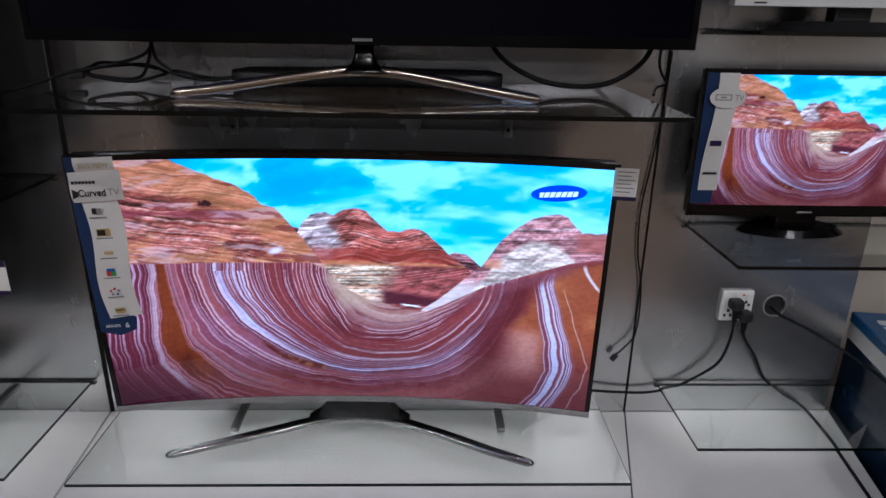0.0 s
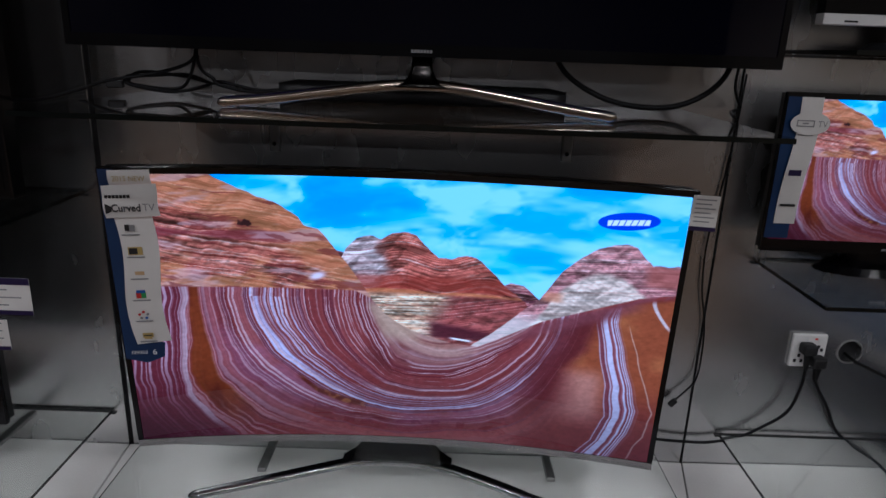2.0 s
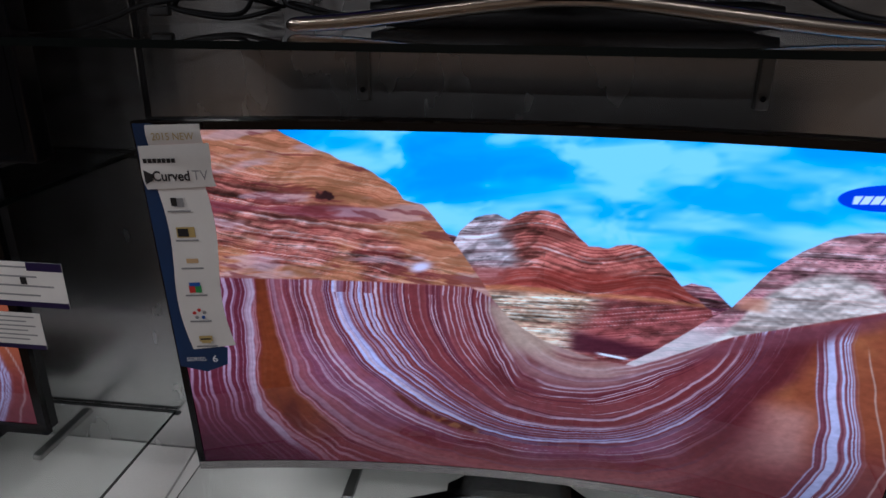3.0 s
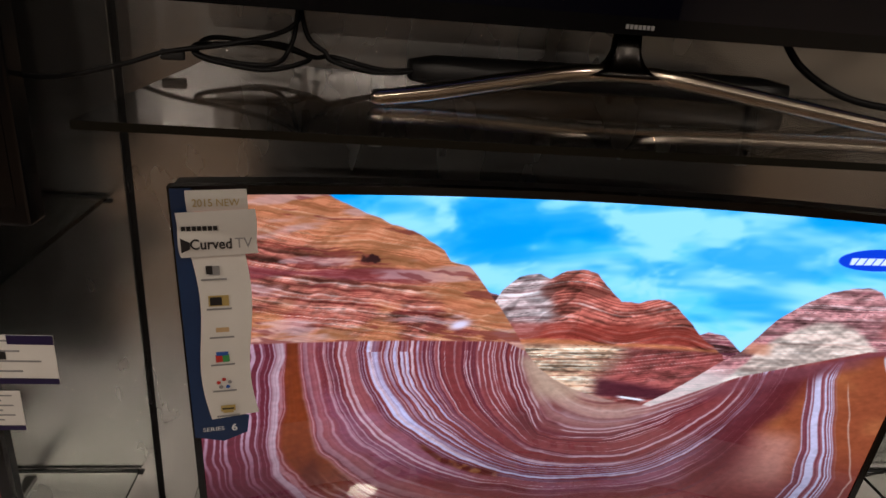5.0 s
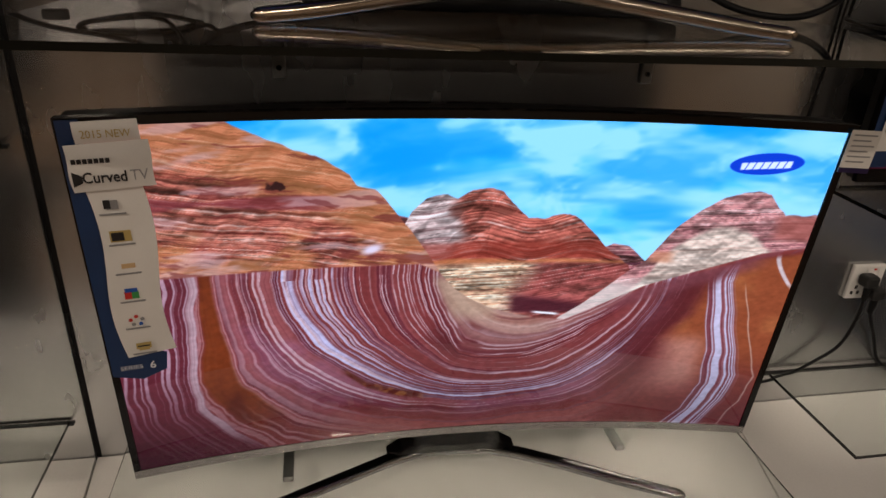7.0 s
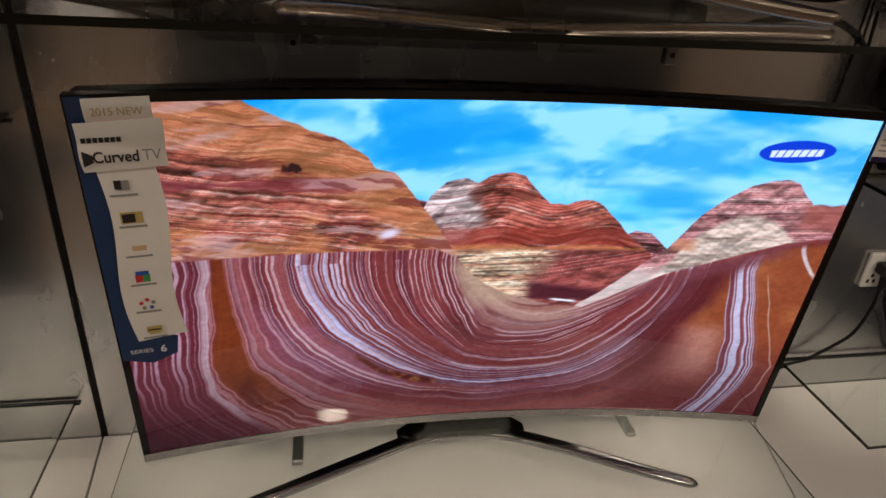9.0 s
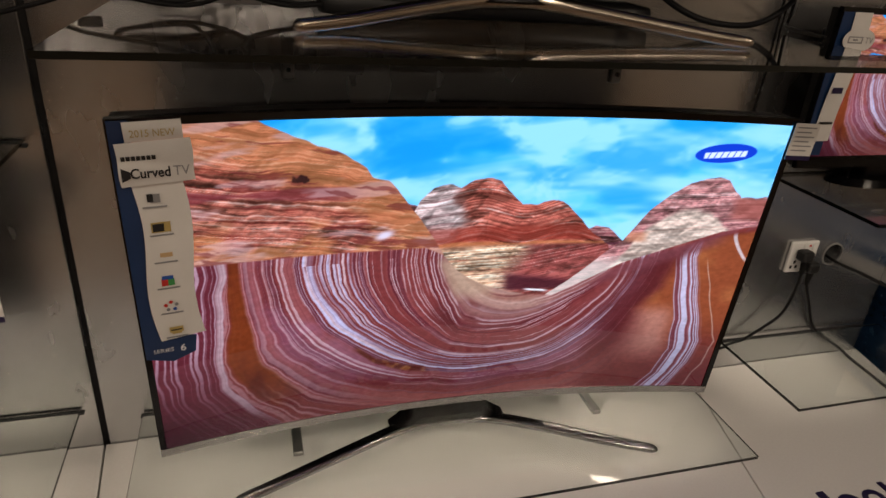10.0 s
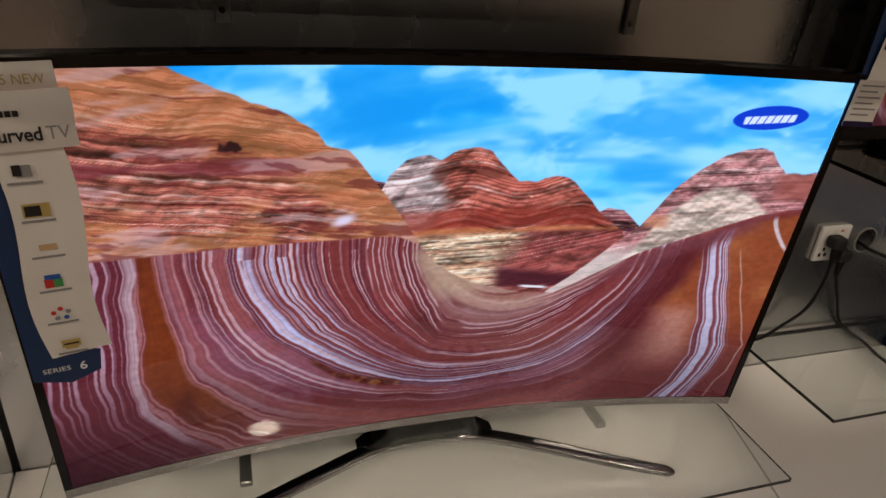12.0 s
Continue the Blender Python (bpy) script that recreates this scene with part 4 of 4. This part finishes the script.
# the large television above
utv = thing("television", pose(-0.138, 1.40, 1.290), "large black flat television on a smoked glass shelf", "television")
tv_panel(utv, pose(0.005, -0.035, 0.093), 1.292, 0.745, 0.0, film_still, 160, 400, side=0.012, top=0.014, foot=0.022, mat=SCREEN_DIM, deep=0.045)
part("maker_mark", bars(bmesh.new(), [(0.0056 * i - 0.019, 0.0056 * i - 0.0147, 0, 0.0055) for i in range(7)]), INK_GREY, utv, at=pose(0, -0.0352, 0.100))
part("stand_boomerang", stand_arm([(-0.340, -0.135, 0.009), (-0.27, -0.10, 0.014), (-0.17, -0.05, 0.026), (-0.07, -0.010, 0.038), (0, -0.002, 0.041), (0.07, -0.012, 0.038), (0.17, -0.06, 0.026), (0.27, -0.12, 0.014), (0.330, -0.16, 0.009)], 0.028, 0.023, 0.72), BRONZE, utv, "smoked chrome arched stand", smooth=True)
bm = bmesh.new()
sweep(bm, [Vector((0, 0.0, 0.038)), Vector((0, 0.0, 0.046)), Vector((0, 0.0, 0.056)), Vector((0, 0.001, 0.070)), Vector((0, 0.004, 0.11))], rounded(0.05, 0.03, 0.01), up=(0, 1, 0), scale=[2.1, 1.5, 1.05, 0.8, 0.7])
part("stand_neck", bm, DARK_CHROME, utv, "dark chrome neck", smooth=True)
bm = bmesh.new()
sweep(bm, [Vector((x, 0.10 - 0.03 * (2 * (x + 0.0) / 0.58) ** 2, 0.0202)) for x in [-0.285 + 0.57 * i / 16 for i in range(17)]], rounded(0.06, 0.040, 0.018), scale=[0.7] + [1.0] * 15 + [0.7])
part("rear_foot", bm, BLACK_MATTE, utv, "black rear foot", smooth=True)

# small television on the side shelf
rtv = thing("television", pose(0.874, 1.535, 0.958), "small black television showing the red canyon, on a glass shelf", "television")
RAT = pose(0, -0.045, 0.050)
tv_panel(rtv, RAT, 0.556, 0.333, 0.0, canyon, 320, 180, side=0.012, top=0.012, foot=0.026)
bm = disc(bmesh.new(), (0, 0, 0.008), 0.13, 0.016, 40, r2=0.11)
bmesh.ops.scale(bm, vec=(1, 0.48, 1), verts=bm.verts[:])
part("stand_base", bm, BLACK_GLOSS, rtv, "black oval foot")
part("stand_neck", boxed(-0.05, 0.05, -0.02, 0.02, 0.012, 0.075, 0.006), BLACK_GLOSS, rtv)
part("maker_mark", bars(bmesh.new(), [(-0.018, 0.018, 0, 0.004)]), INK_GREY, rtv, at=RAT @ pose(0, -0.0003, 0.008))
lab = part("feature_label", boxed(0, 0.05, 0, 0.001, 0.03, 0.324), LABEL_BLUE, rtv, "blue feature label with a white strip", at=RAT @ pose(-0.276, -0.0015, 0))
part("strip", ribbon(0.044, 0.262, 0.003, -0.012, 0.0, curl=0.003), PAPER, lab, "white paper strip", at=pose(0.026, -0.002, 0.062))
bm = disc(bmesh.new(), (0, 0, 0), 0.04, 0.001, 32, "y")
bmesh.ops.scale(bm, vec=(1, 1, 0.58), verts=bm.verts[:])
part("oval_tab", bm, PAPER, lab, "white oval tab", at=pose(0.048, -0.008, 0.272))
part("oval_lettering", words("TV", 0.02, 0.012), INK_GREY, lab, at=pose(0.063, -0.0092, 0.266))
part("screen_mark", bars(bmesh.new(), [(0, 0.036, 0, 0.002), (0, 0.036, 0.011, 0.013), (0, 0.002, 0.002, 0.011), (0.034, 0.036, 0.002, 0.011), (0.012, 0.024, 0.005, 0.008)]), INK_GREY, lab, at=pose(0.020, -0.0092, 0.266))
part("caption_bar", bars(bmesh.new(), [(0, 0.03, 0, 0.002), (0, 0.03, 0.005, 0.007)]), INK_GREY, lab, at=pose(0.028, -0.0062, 0.248))
part("icon", bars(bmesh.new(), [(0, 0.026, 0, 0.012)]), INK_NAVY, lab, at=pose(0.024, -0.0062, 0.165))
part("caption_bar", bars(bmesh.new(), [(0, 0.032, 0, 0.005)]), INK_BLACK, lab, at=pose(0.018, -0.0062, 0.10))

# white monitor on the shelf above it
mon = thing("monitor", pose(0.88, 1.50, 1.422), "white framed monitor with a dark screen on a glass shelf", "monitor")
MAT = pose(0, -0.06, 0.046)
part("lower_frame", boxed(-0.27, 0.27, 0, 0.03, 0, 0.020, 0.002), WHITE_PLASTIC, mon, at=MAT)
part("upper_frame", boxed(-0.27, 0.27, 0, 0.03, 0.33, 0.345, 0.002), WHITE_PLASTIC, mon, at=MAT)
part("side_frame", boxed(-0.27, -0.256, 0, 0.03, 0.0202, 0.3298), BLACK_GLOSS, mon, at=MAT)
part("side_frame", boxed(0.256, 0.27, 0, 0.03, 0.0202, 0.3298), BLACK_GLOSS, mon, at=MAT)
part("screen", boxed(-0.2558, 0.2558, 0.003, 0.028, 0.0204, 0.3296), BLACK_GLOSS, mon, "dark switched off screen", at=MAT)
part("power_button", boxed(-0.23, -0.205, -0.0015, -0.0002, 0.005, 0.008), INK_BLACK, mon, at=MAT)
part("stand_neck", boxed(-0.04, 0.04, -0.028, 0.01, 0.014, 0.085, 0.006), BLACK_MATTE, mon)
bm = disc(bmesh.new(), (0, 0, 0.009), 0.16, 0.018, 40, r2=0.13)
bmesh.ops.scale(bm, vec=(1, 0.55, 1), verts=bm.verts[:])
part("stand_base", bm, BLACK_MATTE, mon)

# televisions on the other side
ltv = thing("television", pose(-1.45, 1.42, 0.500), "black television showing the red canyon, with price cards", "television")
LAT = pose(0, -0.07, 0.105)
tv_panel(ltv, LAT, 0.905, 0.515, 0.0, canyon, 320, 180, side=0.016, top=0.016, foot=0.02)
part("stand_base", boxed(-0.25, 0.25, -0.10, 0.10, 0.0, 0.014, 0.005), BLACK_GLOSS, ltv)
part("stand_neck", boxed(-0.05, 0.05, -0.02, 0.02, 0.014, 0.12, 0.005), BLACK_GLOSS, ltv)
c1 = price_card(ltv, LAT @ pose(0.385, -0.004, 0.255), 0.165, 0.078, 4)
part("blue_corner", boxed(0.105, 0.165, -0.0012, -0.0002, 0.064, 0.078), INK_NAVY, c1)
part("picture_mark", boxed(0.09, 0.1, -0.0012, -0.0002, 0.04, 0.052), INK_BLACK, c1)
price_card(ltv, LAT @ pose(0.40, -0.006, 0.178), 0.095, 0.066, 6)

otv = thing("television", pose(-1.47, 1.42, 1.063), "large black switched off television on a glass shelf", "television")
OAT = pose(0, -0.07, 0.032)
part("panel", boxed(-0.565, 0.565, 0, 0.04, 0, 0.66, 0.004), BLACK_GLOSS, otv, at=OAT)
part("screen", boxed(-0.55, 0.55, -0.0012, -0.0002, 0.02, 0.645), BLACK_GLOSS, otv, "dark glossy screen", at=OAT)
part("stand_base", boxed(-0.28, 0.28, -0.10, 0.10, 0.0, 0.014, 0.005), BLACK_GLOSS, otv)
part("stand_neck", boxed(-0.05, 0.05, -0.015, 0.02, 0.014, 0.06, 0.004), BLACK_GLOSS, otv)
price_card(otv, OAT @ pose(0.515, -0.004, 0.37), 0.03, 0.075, 4)


# ---- socket, plugs and cables ----
sock = thing("power_socket", pose(0.8085, WALL, 0.7300), "white double power socket with two black plugs in it", "power socket")
part("plate", boxed(-0.042, 0.042, -0.011, -0.0005, -0.043, 0.043, 0.004, 3), WHITE_PLASTIC, sock)
for x, z in ((-0.022, -0.012), (-0.03, -0.026), (-0.014, -0.026), (0.03, 0.004), (0.022, 0.012)):
    part("pin_hole", boxed(x - 0.003, x + 0.003, -0.0125, -0.0112, z - 0.004, z + 0.004), INK_BLACK, sock)
for x in (-0.002, 0.026):
    part("switch", boxed(x - 0.006, x + 0.006, -0.0145, -0.0112, 0.02, 0.036, 0.002), WHITE_PLASTIC, sock)
part("neon", boxed(0.010, 0.016, -0.0128, -0.0112, 0.03, 0.034), NEON, sock)


def cable(name, pts, r, label, category="cable", step_n=8):
    ob = new(name, mesh_of(sweep(bmesh.new(), spline(pts, step_n), circle(r)), name, RUBBER))
    ob.data.polygons.foreach_set("use_smooth", [True] * len(ob.data.polygons))
    return tagged(ob, label, category)


def plug(x, z, turn, label):
    p = thing("plug", pose(x, WALL - 0.0122, z, 0, turn, 0), label, "plug", "black plugs")
    part("body", boxed(-0.017, 0.017, -0.032, 0, -0.013, 0.015, 0.007, 3), BLACK_MATTE, p)
    part("sleeve", disc(bmesh.new(), (0.0, -0.02, -0.030), 0.006, 0.034, 12, r2=0.009), RUBBER, p)


plug(0.797, 0.742, 0, "black mains plug in the white socket")
plug(0.825, 0.709, 0, "black mains plug low in the white socket")
cable("power_cable", [(0.797, 1.568, 0.698), (0.794, 1.566, 0.645), (0.775, 1.568, 0.575), (0.725, 1.575, 0.526), (0.67, 1.578, 0.492), (0.60, 1.58, 0.474), (0.53, 1.58, 0.474), (0.45, 1.575, 0.482), (0.36, 1.56, 0.50), (0.25, 1.52, 0.56)], 0.0038, "black power cable from the socket to the curved television")
cable("power_cable", [(0.825, 1.568, 0.665), (0.843, 1.572, 0.633), (0.879, 1.584, 0.585), (0.915, 1.589, 0.52), (0.945, 1.589, 0.49), (0.985, 1.588, 0.458), (1.032, 1.583, 0.430), (1.058, 1.555, 0.4065), (1.056, 1.50, 0.4045), (1.048, 1.422, 0.4045), (1.033, 1.328, 0.4045), (1.019, 1.241, 0.4045), (1.0, 1.10, 0.4045), (0.990, 0.985, 0.4045), (0.985, 0.945, 0.38), (0.984, 0.935, 0.25), (0.985, 0.925, 0.08), (0.99, 0.86, 0.005)], 0.004, "black power cable running down the wall and over the plinth top")
cable("power_cable", [(HOLE[0], WALL + 0.016, HOLE[1] - 0.012), (HOLE[0] + 0.012, WALL - 0.02, HOLE[1] - 0.02), (0.98, 1.53, 0.69), (1.05, 1.47, 0.655), (1.092, 1.37, 0.63), (1.078, 1.28, 0.612), (1.052, 1.14, 0.60), (1.03, 1.02, 0.55), (1.01, 0.90, 0.45)], 0.004, "black cable out of the wall hole towards the carton")
usb = cable("thin_cable", [(0.548, 1.585, 1.37), (0.545, 1.588, 1.25), (0.535, 1.59, 1.12), (0.522, 1.59, 0.99), (0.527, 1.588, 0.88), (0.545, 1.585, 0.79), (0.549, 1.583, 0.70), (0.542, 1.58, 0.645), (0.515, 1.58, 0.607), (0.50, 1.578, 0.592)], 0.0022, "thin black cable with a small plug hanging on the wall")
e = part("cable_end", boxed(-0.007, 0.007, -0.005, 0.005, -0.011, 0.011, 0.003), BLACK_MATTE, usb)
e.matrix_basis = pose(0.494, 1.577, 0.584, 0, 40, 0)
cable("black_cable", [(0.11, 1.46, 1.40), (0.15, 1.45, 1.352), (0.22, 1.44, 1.316), (0.30, 1.43, 1.304), (0.37, 1.44, 1.312), (0.43, 1.45, 1.345), (0.46, 1.46, 1.39), (0.465, 1.47, 1.45)], 0.0055, "thick black cable hanging in a bow under the television")
cable("thin_cable", [(0.50, 1.50, 1.45), (0.495, 1.51, 1.36), (0.51, 1.53, 1.325), (0.535, 1.56, 1.30), (0.50, 1.52, 1.296), (0.46, 1.42, 1.296), (0.44, 1.36, 1.297)], 0.003, "thin black cable on the smoked glass shelf")
loop = [(-0.40, 1.47, 1.312), (-0.46, 1.46, 1.308), (-0.53, 1.45, 1.322)]
for i in range(13):
    a = radians(20 + 52 * i)
    loop.append((-0.638 + (0.084 + 0.012 * math.sin(i * 1.7)) * math.cos(a), 1.45 + 0.03 * math.sin(a + 0.5) + 0.004 * i / 3, 1.318 + 0.013 * math.sin(a) - 0.05 * 0.1 * math.cos(a) + 0.004 * math.sin(i * 2.3)))
loop += [(-0.585, 1.44, 1.335), (-0.575, 1.46, 1.40)]
cable("cable_tangle", loop, 0.0033, "tangled loops of black cable on the smoked glass shelf")
cable("black_cable", [(-0.572, 1.455, 1.42), (-0.580, 1.44, 1.362), (-0.65, 1.43, 1.335), (-0.74, 1.42, 1.318), (-0.80, 1.42, 1.298), (-0.90, 1.43, 1.275), (-1.05, 1.45, 1.28)], 0.0034, "black cable running off the glass shelf")
cable("black_cable", [(-0.578, 1.45, 1.41), (-0.563, 1.43, 1.350), (-0.540, 1.43, 1.330), (-0.528, 1.43, 1.318), (-0.47, 1.44, 1.306), (-0.41, 1.46, 1.31)], 0.0034, "black cable hanging from the upper television")
tip = thing("cable_plug", pose(-0.752, 1.47, 1.310, 0, 0, 10), "small black plug lying on the smoked glass shelf", "plug")
part("body", boxed(-0.012, 0.02, -0.008, 0.008, -0.008, 0.006, 0.003), BLACK_MATTE, tip)

# ---- carton beside the plinth ----
ANG = 9.5
carton = thing("carton", pose(1.172, 1.655, 0.02, 0, 0, -ANG), "blue and white television carton with a night print", "box")
CW, CL, CH = 0.30, 0.95, 0.665
part("body", boxed(0, CW, -CL, 0, 0, CH - 0.075, 0.003, 1), BOX_NIGHT, carton, "dark night sky print")
part("white_band", boxed(-0.001, CW + 0.001, -CL - 0.001, 0.001, CH - 0.075, CH - 0.03), BOX_WHITE, carton, "white band round the carton")
part("lid", boxed(-0.003, CW + 0.003, -CL - 0.003, 0.003, CH - 0.03, CH, 0.003, 1), BOX_BLUE, carton, "blue lid")
x = 0.05
for h, w in ((0.03, 0.03), (0.042, 0.012), (0.03, 0.03), (0.03, 0.028), (0.04, 0.02), (0.03, 0.02), (0.03, 0.03)):
    part("mark_shape", prism(bmesh.new(), [(0.035 + j + h / 2, -x - w / 2 + i) for i, j in rounded(w, h, min(w, h) * 0.3)], CH + 0.0003, CH + 0.001), INK_WHITE, carton)
    x += w + 0.011
bm = bmesh.new()
prism(bm, [(-0.16, 0.30), (-0.19, 0.36), (-0.205, 0.44), (-0.18, 0.40), (-0.15, 0.36), (-0.11, 0.27)], -0.0012, -0.0004)
bm.transform(pose(0, 0, 0, 90) @ pose(0, 0, 0, 0, 0, 0))
bm.transform(pose(0, 0, 0, 0, 0, 90))
part("print_streak", bm, INK_GREY, carton, "pale streak in the print")
brown = thing("carton", pose(1.66, 1.75, 0, 0, 0, -4), "brown carton standing behind the blue carton", "box")
part("body", boxed(0, 0.5, -0.1, 0.3, 0, 0.82, 0.003, 1), WOOD_BROWN, brown)
part("tape", boxed(0.22, 0.27, -0.1008, -0.1001, 0.02, 0.8), INK_TAN, brown)
